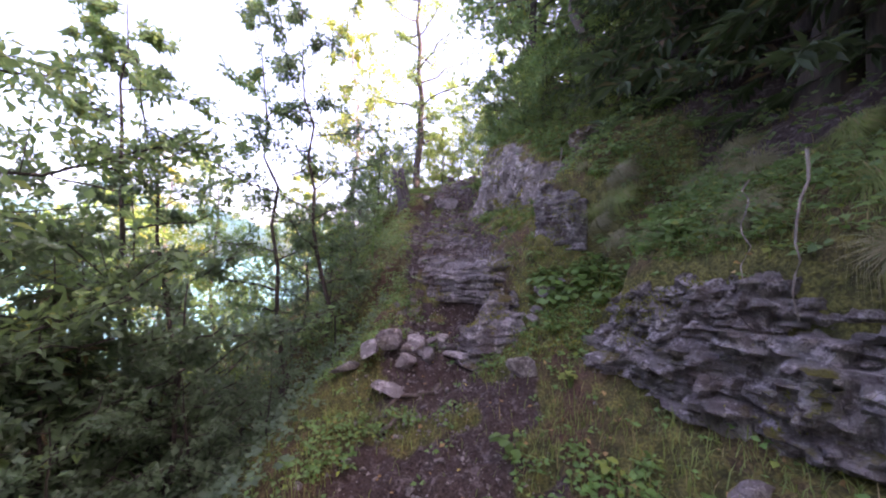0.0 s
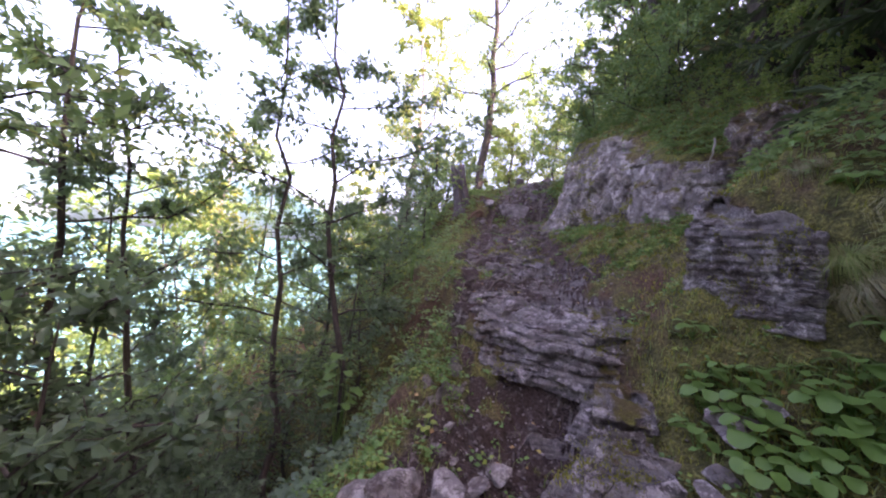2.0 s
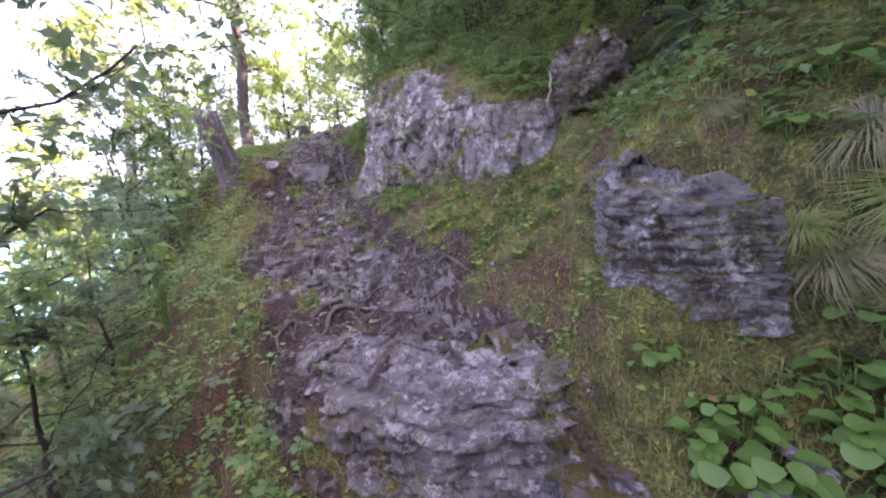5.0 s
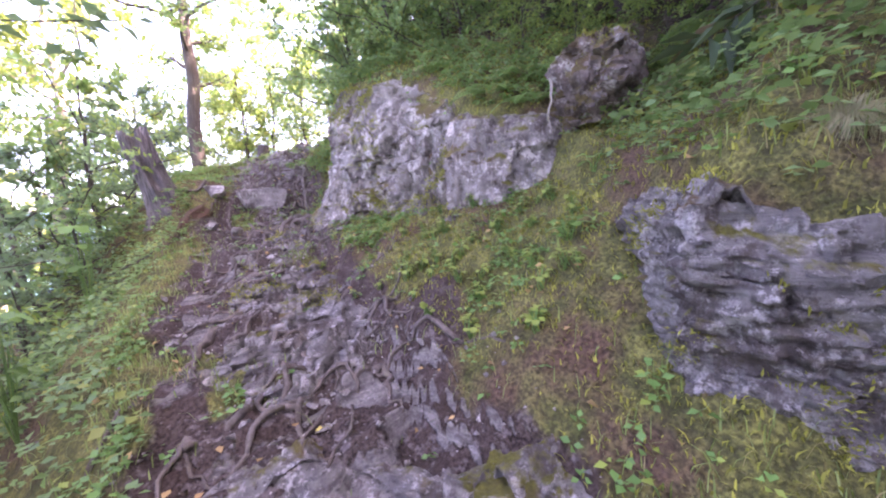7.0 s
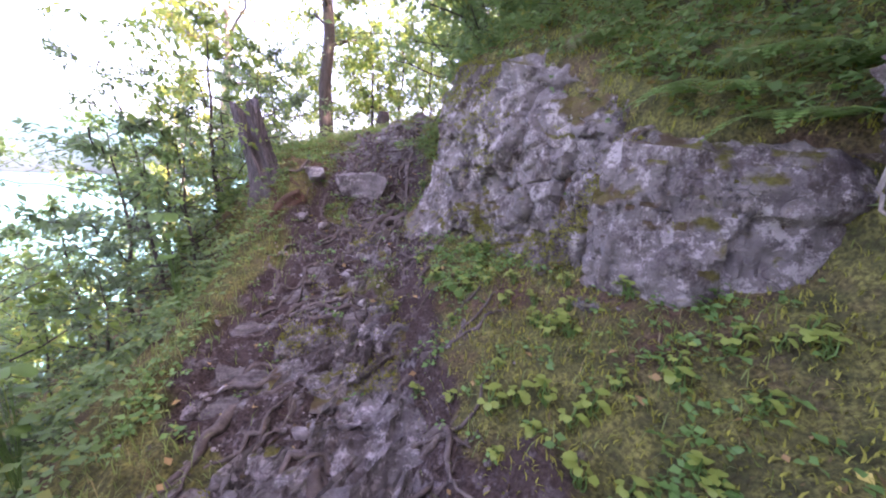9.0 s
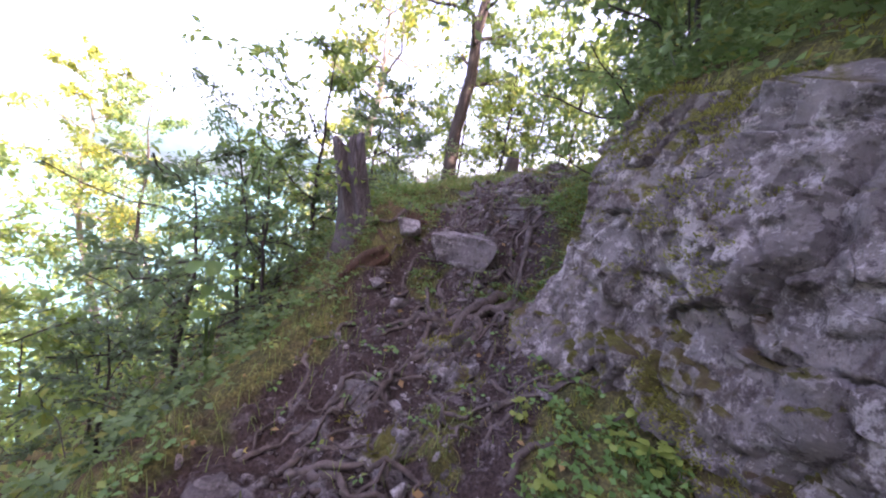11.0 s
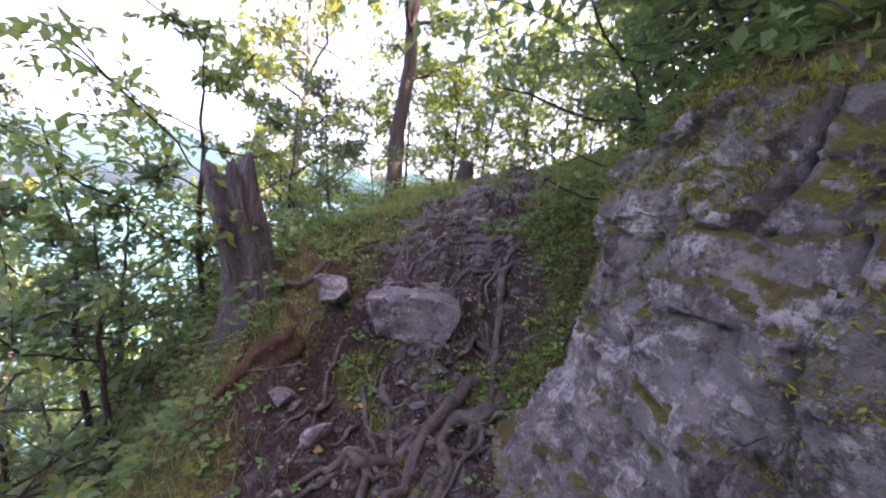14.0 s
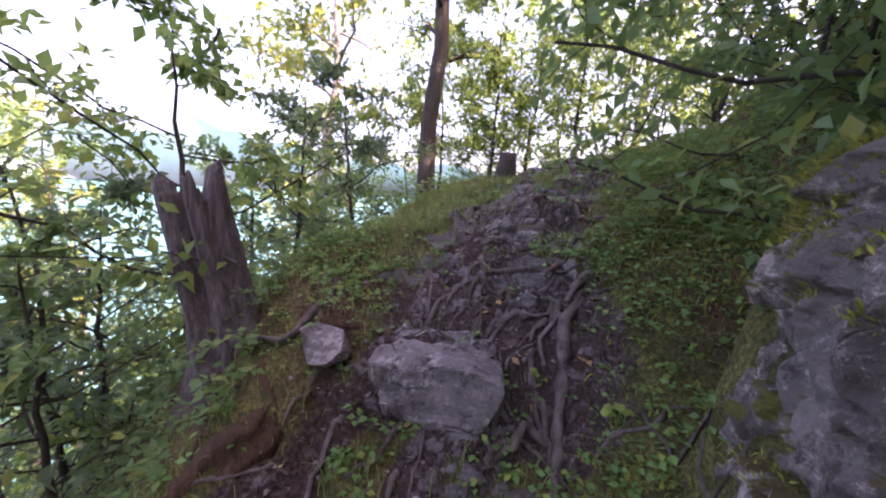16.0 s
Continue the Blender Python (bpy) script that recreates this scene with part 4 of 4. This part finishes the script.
for q, rd in (((1.0, 0.1, 0.58), 0.06), ((0.6, -0.3, 0.25), 0.08), ((0.35, -0.55, -0.05), 0.09), ((-0.3, 0.35, 0.1), 0.08)):
    pts = wander((0.25, -0.05, 0.3), q, 9, 0.04, r)
    gl = ground_z(pts[:, 0] + SX, pts[:, 1] + SY) - sz0
    f9 = np.linspace(0, 1, 9) ** 0.6
    pts[:, 2] = pts[:, 2] * (1 - f9) + (gl - 0.01) * f9
    part("root", mesh("root", *tube(pts, np.linspace(rd, 0.012, 9), 8, 0.25), M_ROT, True), stump)
stump.matrix_basis = pose(SX, SY, sz0)
# rotten slab of wood under the stump
pts = wander((-0.42, 9.08, 2.72), (-0.7, 8.7, 2.4), 12, 0.06, r)
tagged(new("rotten_log", mesh("rotten_log", *tube(pts, np.r_[0.02, 0.05, 0.08, 0.09, 0.08, 0.09, 0.08, 0.07, 0.07, 0.05, 0.04, 0.01], 14, 0.3), M_ROT, True)), "crumbling orange-brown rotten log on the edge of the trail", "log")
# dark small stump at the crest
pts = [(0, 0, -0.1), (0, 0, 0.1), (0.02, 0, 0.3), (0.02, 0, 0.42), (0.02, 0, 0.425)]
small = tagged(new("small_stump", mesh("small_stump", *tube(pts, [0.2, 0.16, 0.13, 0.12, 0.005], 12, 0.1), M_BARK, True)), "small dark old stump in the grass at the crest", "stump")
small.matrix_basis = pose(0.55, 13.0, gz(0.55, 13.0))

# ---- roots over the trail ----
roots = tagged(new("tree_roots"), "tangle of bare brown roots over the trodden trail", "roots")


def root_run(x0, y0, x1, y1, rd, r, arch=0.02, bend=0.12):
    n = 16
    p = wander((x0, y0, 0), (x1, y1, 0), n, bend, r)
    z = ground_z(p[:, 0], p[:, 1]) + rd * 0.35 + arch * np.sin(np.linspace(0, 6, n) + r.random() * 6)
    z[0] -= rd * 2
    z[-1] -= rd * 2
    p[:, 2] = z
    w = rd * (1 - 0.7 * np.linspace(0, 1, n)) * (1 + 0.15 * r.normal(0, 1, n))
    part("root", mesh("root", *tube(p, w, 7, 0.1, r.random() * 6), M_ROOT, True), roots)


r = np.random.default_rng(909)
for x0, y0, x1, y1, rd in ((0.75, 9.1, 0.05, 7.9, 0.045), (0.6, 8.9, 0.45, 8.0, 0.035), (0.85, 9.0, 0.3, 8.5, 0.05), (0.5, 8.75, -0.3, 8.3, 0.03), (0.1, 8.6, 0.5, 7.6, 0.03),
                           (0.2, 6.1, 0.4, 5.4, 0.035), (0.3, 5.9, -0.1, 5.3, 0.03), (0.6, 6.0, 0.35, 5.6, 0.03), (-0.2, 6.5, -0.7, 5.6, 0.03), (0.3, 6.7, -0.5, 6.5, 0.03),
                           (0.0, 2.9, -0.55, 2.3, 0.025), (-0.2, 2.6, -0.5, 2.1, 0.02), (1.0, 10.0, 0.75, 9.4, 0.03), (1.0, 9.7, 0.7, 8.6, 0.04)):
    root_run(x0, y0, x1, y1, rd, r)
for i in range(265):
    y = r.uniform(5.4, 12.6)
    xc = float(trail_x(y))
    x = xc + r.normal(0, 0.35)
    ang = r.choice([r.normal(0.1, 0.45), r.normal(-1.9, 0.5)])
    ln = r.uniform(0.25, 0.85)
    root_run(x, y, x + math.cos(ang) * ln, y + math.sin(ang) * ln * 0.8, r.uniform(0.008, 0.024), r, 0.016, 0.08)
# hanging pale root under the overhang, and dead stems on the bank
for i, (p, q, rd) in enumerate((((2.02, 5.5, 3.2), (1.98, 5.47, 2.85), 0.012), ((1.75, 1.55, 2.0), (1.55, 1.4, 1.2), 0.008), ((1.7, 1.8, 1.9), (1.45, 1.6, 1.3), 0.006), ((1.95, 1.25, 2.0), (1.7, 1.05, 1.4), 0.007))):
    tagged(new("hanging_root", mesh("hanging_root", *tube(wander(p, q, 10, 0.05, r), np.linspace(rd, rd * 0.4, 10), 6), M_BARK_PALE, True)), "pale bare root hanging down the bank", "root")


# ---- grass, herbs, moss ----
def scatter(n, x0, x1, y0, y1, keep, seed):
    r = np.random.default_rng(seed)
    x, y = r.uniform(x0, x1, n), r.uniform(y0, y1, n)
    ok = r.random(n) < keep(x, y)
    return x[ok], y[ok], r


def green(x, y):
    clump = np.clip(0.75 + 0.9 * fbm(x * 1.7, y * 1.7, 21), 0.2, 1)
    wallz = np.abs(ground_z(x + 0.05, y) - ground_z(x - 0.05, y)) > 0.22
    return (1 - soil_mask(x, y) * 0.93) * clump * np.where(wallz, 0.05, 1) * (1 - 0.75 * cleared(x, y))


def cleared(x, y):
    """Where bare rock stands."""
    a = smooth(1.0, 0.6, np.hypot((x - 0.35) / 0.8, (y - 4.75) / 0.9))
    b = smooth(0.12, 0.05, np.abs(x - wall_x(y)))
    return np.clip(a + b * ((y < 3) | (y > 3.4)), 0, 1)


def blades(name, label, x, y, r, length, width, mat, lean=0.5, count=1):
    n = len(x)
    z = ground_z(x, y)
    an = r.uniform(0, 6.28, n)
    L = length * r.uniform(0.45, 1.3, n)
    side = np.stack([-np.sin(an), np.cos(an), 0 * an], 1) * (width * r.uniform(0.6, 1.2, n))[:, None]
    out = np.stack([np.cos(an), np.sin(an), 0 * an], 1)
    p = np.stack([x, y, z - 0.01], 1)
    b = lean * r.uniform(0.3, 1.3, n)[:, None]
    m = p + (out * b * 0.35 + np.array([0, 0, 0.6])) * L[:, None]
    t = p + (out * b + np.array([0, 0, 0.85])) * L[:, None]
    V = np.stack([p - side * 0.6, p + side * 0.6, m + side * 0.5, m - side * 0.5, t], 1).reshape(-1, 3)
    o = 5 * np.arange(n)
    F = np.concatenate([np.stack([o, o + 1, o + 2], 1), np.stack([o, o + 2, o + 3], 1), np.stack([o + 3, o + 2, o + 4], 1)])
    return tagged(new(name, mesh(name, V, F, mat)), label, "grass", kind="stuff")


def herbs(name, label, x, y, r, size, mat, height, per=5, wide=0.75):
    n = len(x)
    z = ground_z(x, y)
    h = height * r.uniform(0.2, 1.2, n)
    pos = np.repeat(np.stack([x, y, z + h], 1), per, 0)
    an = np.tile(np.arange(per) * 6.28 / per, n) + np.repeat(r.uniform(0, 6.28, n), per)
    out = np.stack([np.cos(an), np.sin(an), 0.15 + 0 * an], 1) * 2
    pos = pos + out * 0.12 * size + r.normal(0, 0.15 * size, pos.shape)
    v, f = leaves(pos, out, size, r, 0.5, wide)
    return tagged(new(name, mesh(name, v, f, mat)), label, "plants", kind="stuff")





def turf(x, y):
    """Grass grows thin on the mossy bank and on the shady drop."""
    bank = smooth(0.45, 0.65, x - trail_x(y)) * smooth(3.8, 4.6, y) * smooth(9, 8, y)
    return green(x, y) * (1 - 0.7 * bank) * np.where(x < edge_x(y) - 0.15, 0.35, 1)


x, y, r = scatter(75000, -2.0, 3.2, 0.0, 12.8, turf, 31)
blades("grass", "short green and yellowing grass on the banks of the trail", x, y, r, 0.1, 0.0045, M_GRASS, 0.7)
x, y, r = scatter(34000, -2.2, 3.4, 0.0, 13, lambda x, y: green(x, y) * np.where(x < edge_x(y) - 0.2, 0.5, 1) * np.clip(0.4 + 1.5 * fbm(x * 1.5, y * 1.5, 44), 0.08, 1), 32)
herbs("low_herbs", "low green leafy herbs among grass and moss", x, y, r, 0.04, M_HERB, 0.05, 4)
x, y, r = scatter(4600, -3.2, -0.3, 4.6, 13, lambda x, y: smooth(0.15, -0.25, x - edge_x(y)) * 0.6, 33)
herbs("slope_herbs", "leafy green undergrowth along the drop of the trail", x, y, r, 0.05, M_LEAF, 0.25, 5)
# counterpart of slope_herbs, with shade put in as darker leaf colour
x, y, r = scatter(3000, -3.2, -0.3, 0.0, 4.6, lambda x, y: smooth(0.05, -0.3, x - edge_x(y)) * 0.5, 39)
herbs("shade_herbs", "leafy undergrowth on the shady drop of the trail, coloured dark for shade", x, y, r, 0.05, M_LEAF_SHADED, 0.22, 5)
x, y, r = scatter(15000, 1.1, 4.4, -0.5, 12, lambda x, y: np.where(x - wall_x(y) < 0.9, 0.65, 0.16) * smooth(0.12, 0.3, x - wall_x(y)), 34)
herbs("bank_herbs", "green undergrowth on the bank above the rocks", x, y, r, 0.052, M_LEAF, 0.18, 5)
x, y, r = scatter(16000, -0.8, 3.0, 10.2, 15.5, lambda x, y: green(x, y), 35)
blades("crest_grass", "sunlit grass at the crest of the trail", x, y, r, 0.12, 0.005, M_GRASS, 0.6)
# moss: short dense tufts on rock tops and banks
x, y, r = scatter(70000, 0.4, 3.2, 2.6, 13.0, lambda x, y: (np.clip(fbm(x * 1.5, y * 1.5, 57) + 0.6, 0.1, 1)) * smooth(0.0, 0.25, x - trail_x(y) - 0.5), 36)
blades("moss", "yellow-green moss carpeting the bank and rock tops", x, y, r, 0.04, 0.007, M_MOSS, 0.9)
x, y, r = scatter(16000, 0.7, 2.1, 8.9, 12.2, lambda x, y: smooth(0.35, 0.55, x - trail_x(y)) * np.clip(0.6 + fbm(x * 2, y * 2, 58), 0.1, 1), 41)
blades("bank_moss", "yellow-green moss on the steep bank beside the upper trail", x, y, r, 0.05, 0.008, M_MOSS, 1.0)
x, y, r = scatter(3600, 0.7, 2.1, 8.9, 12.2, lambda x, y: smooth(0.35, 0.6, x - trail_x(y)) * 0.6, 42)
herbs("bank_leaves", "small green herbs on the mossy bank beside the upper trail", x, y, r, 0.035, M_HERB, 0.05, 4)
# moss cushions on the rocks themselves
mp, mn = [], []
r = np.random.default_rng(55)
for ob in ROCKS:
    me = ob.data
    co = np.empty(len(me.vertices) * 3, dtype=np.float32)
    me.vertices.foreach_get("co", co)
    nn = np.array([v.normal[:] for v in me.vertices])
    co = co.reshape(-1, 3)
    if nn[:, 2].mean() < 0:
        nn = -nn
    patch = fbm(co[:, 0] * 2.3 + co[:, 2] * 1.7, co[:, 1] * 2.3 + co[:, 2] * 1.1, 91, 4)
    ok = patch + 0.75 * nn[:, 2] > (0.92 if ob.name.startswith("cliff") else 1.1)
    cp, cn = co[ok], nn[ok]
    rep = 14
    cp = np.repeat(cp, rep, 0) + r.normal(0, 0.013, (len(cp) * rep, 3))
    mp.append(cp)
    mn.append(np.repeat(cn, rep, 0))
mp, mn = np.concatenate(mp), np.concatenate(mn)
pick = r.permutation(len(mp))[:40000]
v, f = leaves(mp[pick], mn[pick] * 1.2 + np.array([0, 0, 0.3]), 0.024, r, 0.1, 0.28)
tagged(new("rock_moss", mesh("rock_moss", v, f, M_MOSS)), "yellow-green and brown moss cushions on the rocks", "moss", kind="stuff")
# fallen leaves
x, y, r = scatter(1500, -0.8, 2.2, 0.4, 12, lambda x, y: 0.5 + 0 * x, 38)
v, f = leaves(np.stack([x, y, ground_z(x, y) + 0.012], 1), np.stack([r.normal(0, 2, len(x)), r.normal(0, 2, len(x)), 0 * x], 1), 0.045, r, 0.0, 0.7)
tagged(new("fallen_leaves", mesh("fallen_leaves", v, f, M_DEAD)), "scattered brown and yellow fallen leaves", "leaves", kind="stuff")


def tussock(seed, n, length):
    r = np.random.default_rng(seed)
    an = r.uniform(0, 6.28, n)
    out = np.stack([np.cos(an), np.sin(an), 0 * an], 1)
    side = np.stack([-np.sin(an), np.cos(an), 0 * an], 1) * 0.0013
    L = (length * r.uniform(0.5, 1.2, n))[:, None]
    b = r.uniform(0.2, 0.9, n)[:, None]
    p = out * r.uniform(0, 0.06, n)[:, None]
    z = np.array([[0, 0, 1.0]])
    k1, k2, k3 = p + (out * 0.3 * b + z * 0.3) * L, p + (out * 0.75 * b + z * 0.2) * L, p + (out * 1.0 * b - z * 0.45) * L
    V = np.stack([p - side, p + side, k1 + side, k1 - side, k2 + side * 0.8, k2 - side * 0.8, k3], 1).reshape(-1, 3)
    o = 7 * np.arange(n)
    F = np.concatenate([np.stack(c, 1) for c in ((o, o + 1, o + 2), (o, o + 2, o + 3), (o + 3, o + 2, o + 4), (o + 3, o + 4, o + 5), (o + 5, o + 4, o + 6))])
    return V, F


tus = [mesh("grass_tussock", *tussock(600 + i, 520, 0.27), m) for i, m in enumerate((M_STRAW, M_GRASS, M_STRAW))]
for i, (x, y, s) in enumerate(((1.8, 3.62, 1.2), (1.9, 3.45, 1.3), (1.85, 3.3, 1.2), (2.0, 3.6, 1.4), (1.75, 3.75, 0.9), (1.75, 2.6, 1.0), (1.9, 2.0, 1.2), (2.1, 1.5, 1.2), (2.3, 2.4, 1.2), (1.8, 1.2, 1.0), (2.2, 0.8, 1.1),
                              (2.35, 3.0, 1.2), (1.75, 4.05, 0.6), (2.3, 6.3, 0.8), (1.9, 7.2, 0.7), (2.6, 5.0, 0.9), (1.7, 9.3, 0.6), (2.0, 0.3, 1.1), (2.65, 2.9, 1.2), (2.5, 1.9, 1.2))):
    ob = new("grass_tussock", tus[i % 3])
    ob.matrix_basis = pose(x, y, gz(x, y) - 0.01, 0, -42, (i * 37) % 50 - 15) @ Matrix.Scale(s, 4)
    tagged(ob, "drooping tussock of long half-dry grass on the bank", "grass", "grass tussocks on the bank")


def leaf_blade(cx, cy, cz, ang, pitch, L, W, lobes):
    """A broad flat leaf as a fan, cupped a little."""
    n = 14
    t = np.linspace(0, 2 * np.pi, n, endpoint=False)
    rr = 1 + lobes * np.cos(t * 5)
    lx2, ly2 = L * (0.5 - 0.5 * np.cos(t) * rr), W * 0.5 * np.sin(t) * rr
    lz2 = 0.25 * np.abs(ly2) - 0.3 * lx2 ** 2 / max(L, 0.01)
    ca, sa, cp, sp = math.cos(ang), math.sin(ang), math.cos(pitch), math.sin(pitch)
    hx, hz = lx2 * cp - lz2 * sp, lx2 * sp + lz2 * cp
    v = np.stack([cx + hx * ca - ly2 * sa, cy + hx * sa + ly2 * ca, cz + hz], 1)
    mid = np.array([[cx + 0.45 * L * cp * ca, cy + 0.45 * L * cp * sa, cz + 0.45 * L * sp - 0.02 * L]])
    return np.concatenate([v, mid]), np.array([(i, (i + 1) % n, n) for i in range(n)])


def rosette(name, label, seed, per, L, W, lobes, tall, mat):
    r = np.random.default_rng(seed)
    root = tagged(new(name), label, "plant")
    stems, lv = [], []
    for i in range(per):
        a = i * 2.4 + r.normal(0, 0.3)
        reach, h = L * r.uniform(0.3, 0.9), tall * r.uniform(0.6, 1.2)
        q = (reach * math.cos(a), reach * math.sin(a), h)
        v, f = tube(wander((0, 0, -0.02), q, 5, 0.02, r), np.linspace(0.004, 0.002, 5), 4)
        stems.append((v, f))
        lv.append(leaf_blade(*q, a, r.uniform(-0.35, 0.3), L * r.uniform(0.75, 1.2), W * r.uniform(0.75, 1.2), lobes))
    part("stem", mesh("stem", *join(stems), M_HERB, True), root)
    for v, f in lv:
        part("leaf", mesh("leaf", v, f, mat, True), root)
    return root


COLT = "broad-leaved green plant growing on the mossy bank"
r1 = set_at(rosette("leafy_plant", COLT, 701, 8, 0.09, 0.088, 0.07, 0.1, M_BUTTER), 1.45, 3.45)
r2 = set_at(rosette("leafy_plant", COLT, 702, 8, 0.075, 0.065, 0.1, 0.1, M_BUTTER), 1.2, 3.55)
r3 = set_at(rosette("leafy_plant", COLT, 703, 9, 0.037, 0.033, 0.12, 0.08, M_HERB), 1.35, 6.2)
spots = [(r1, 1.1, 3.75), (r1, 1.6, 3.2), (r2, 1.7, 3.5), (r1, 1.3, 3.2), (r2, 1.45, 2.95), (r2, 1.0, 3.55), (r1, 1.15, 3.95), (r2, 0.72, 3.75), (r3, 1.2, 5.9), (r3, 1.4, 6.5), (r3, 1.1, 6.2), (r3, 1.25, 6.6), (r3, 1.3, 5.5), (r3, 1.5, 5.4), (r3, 1.0, 5.2),
         (r2, 1.0, 2.9), (r2, 1.3, 2.3), (r3, 0.9, 2.3), (r3, 0.8, 1.6), (r2, 1.0, 1.2), (r3, 0.95, 7.4), (r3, 0.85, 7.7), (r3, 1.1, 7.2), (r3, 0.75, 9.4), (r3, 1.05, 9.2), (r2, 1.05, 7.0), (r3, 0.6, 7.2), (r3, 1.0, 6.0), (r2, 1.55, 5.0), (r3, 0.9, 5.5), (r3, 0.7, 6.4),
         (r3, 1.6, 5.7), (r3, 1.75, 5.5), (r3, 1.45, 5.8), (r2, 2.2, 5.3), (r2, 1.75, 3.0), (r1, 1.9, 3.2), (r2, 1.6, 2.7), (r1, 1.75, 2.4), (r2, 0.4, 1.9), (r3, -0.6, 3.4), (r3, -0.4, 3.7), (r3, -0.6, 4.2)]
pr = random.Random(12)
for k5 in range(36):
    spots.append((r1 if k5 % 3 else r2, pr.uniform(1.05, 2.1), pr.uniform(2.9, 3.85)))
for k5 in range(46):
    v0 = pr.uniform(4.8, 7.6)
    spots.append((r3, pr.uniform(float(trail_x(v0)) + 0.6, float(wall_x(v0)) - 0.05), v0))
for i, (src, x, y) in enumerate(spots):
    again(src, x, y, 53 * i, 0.75 + 0.5 * ((i * 7) % 10) / 10)


def fern(seed):
    r = np.random.default_rng(seed)
    root = tagged(new("fern"), "green fern hanging from the rock", "fern", "ferns on the rocks")
    lv, st = [], []
    for i in range(7):
        a = i * 0.9 + r.normal(0, 0.2)
        L = r.uniform(0.3, 0.5)
        n = 16
        t = np.linspace(0, 1, n)
        p = np.stack([L * t * math.cos(a), L * t * math.sin(a), L * (0.55 * t - 0.75 * t * t)], 1)
        st.append(tube(p, np.linspace(0.003, 0.001, n), 4))
        for s in (-1, 1):
            d = np.array([-math.sin(a) * s, math.cos(a) * s, -0.1]) + 0.35 * np.array([math.cos(a), math.sin(a), 0])
            for j in range(2, n):
                w = 0.3 * L * (1 - t[j]) ** 0.7 * min(1, t[j] * 5) + 0.012
                e = (p[j] - p[j - 1]) * 0.8
                lv.append((np.array([p[j], p[j] + d * w * 0.5 + e * 0.6, p[j] + d * w, p[j] + d * w * 0.5 - e * 0.6]), np.array([(0, 1, 2), (0, 2, 3)])))
    part("stem", mesh("stem", *join(st), M_HERB, True), root)
    tagged(part("frond", mesh("frond", *join(lv), M_BUTTER), root), kind="stuff")
    return root


f1 = set_at(fern(801), 2.3, 5.95)
f2 = set_at(fern(802), 2.1, 6.25)
for i, (src, x, y, s) in enumerate(((f1, 2.4, 6.15, 0.9), (f2, 2.6, 5.9, 1.2), (f1, 2.4, 4.6, 1.0), (f2, 2.6, 4.1, 1.1), (f1, 2.0, 7.0, 0.8), (f2, 1.8, 7.6, 0.7), (f1, 2.9, 4.8, 1.2), (f2, 2.8, 3.4, 1.2))):
    again(src, x, y, 70 * i, s)

# maple sapling with big leaves at the drop
sap = set_at(rosette("maple_sapling", "young maple sapling with large leaves on the drop", 901, 18, 0.12, 0.11, 0.14, 1.05, M_BUTTER), -1.4, 4.75)
again(sap, -1.35, 8.1, 100, 0.9)
again(sap, -1.2, 6.4, 200, 0.7)
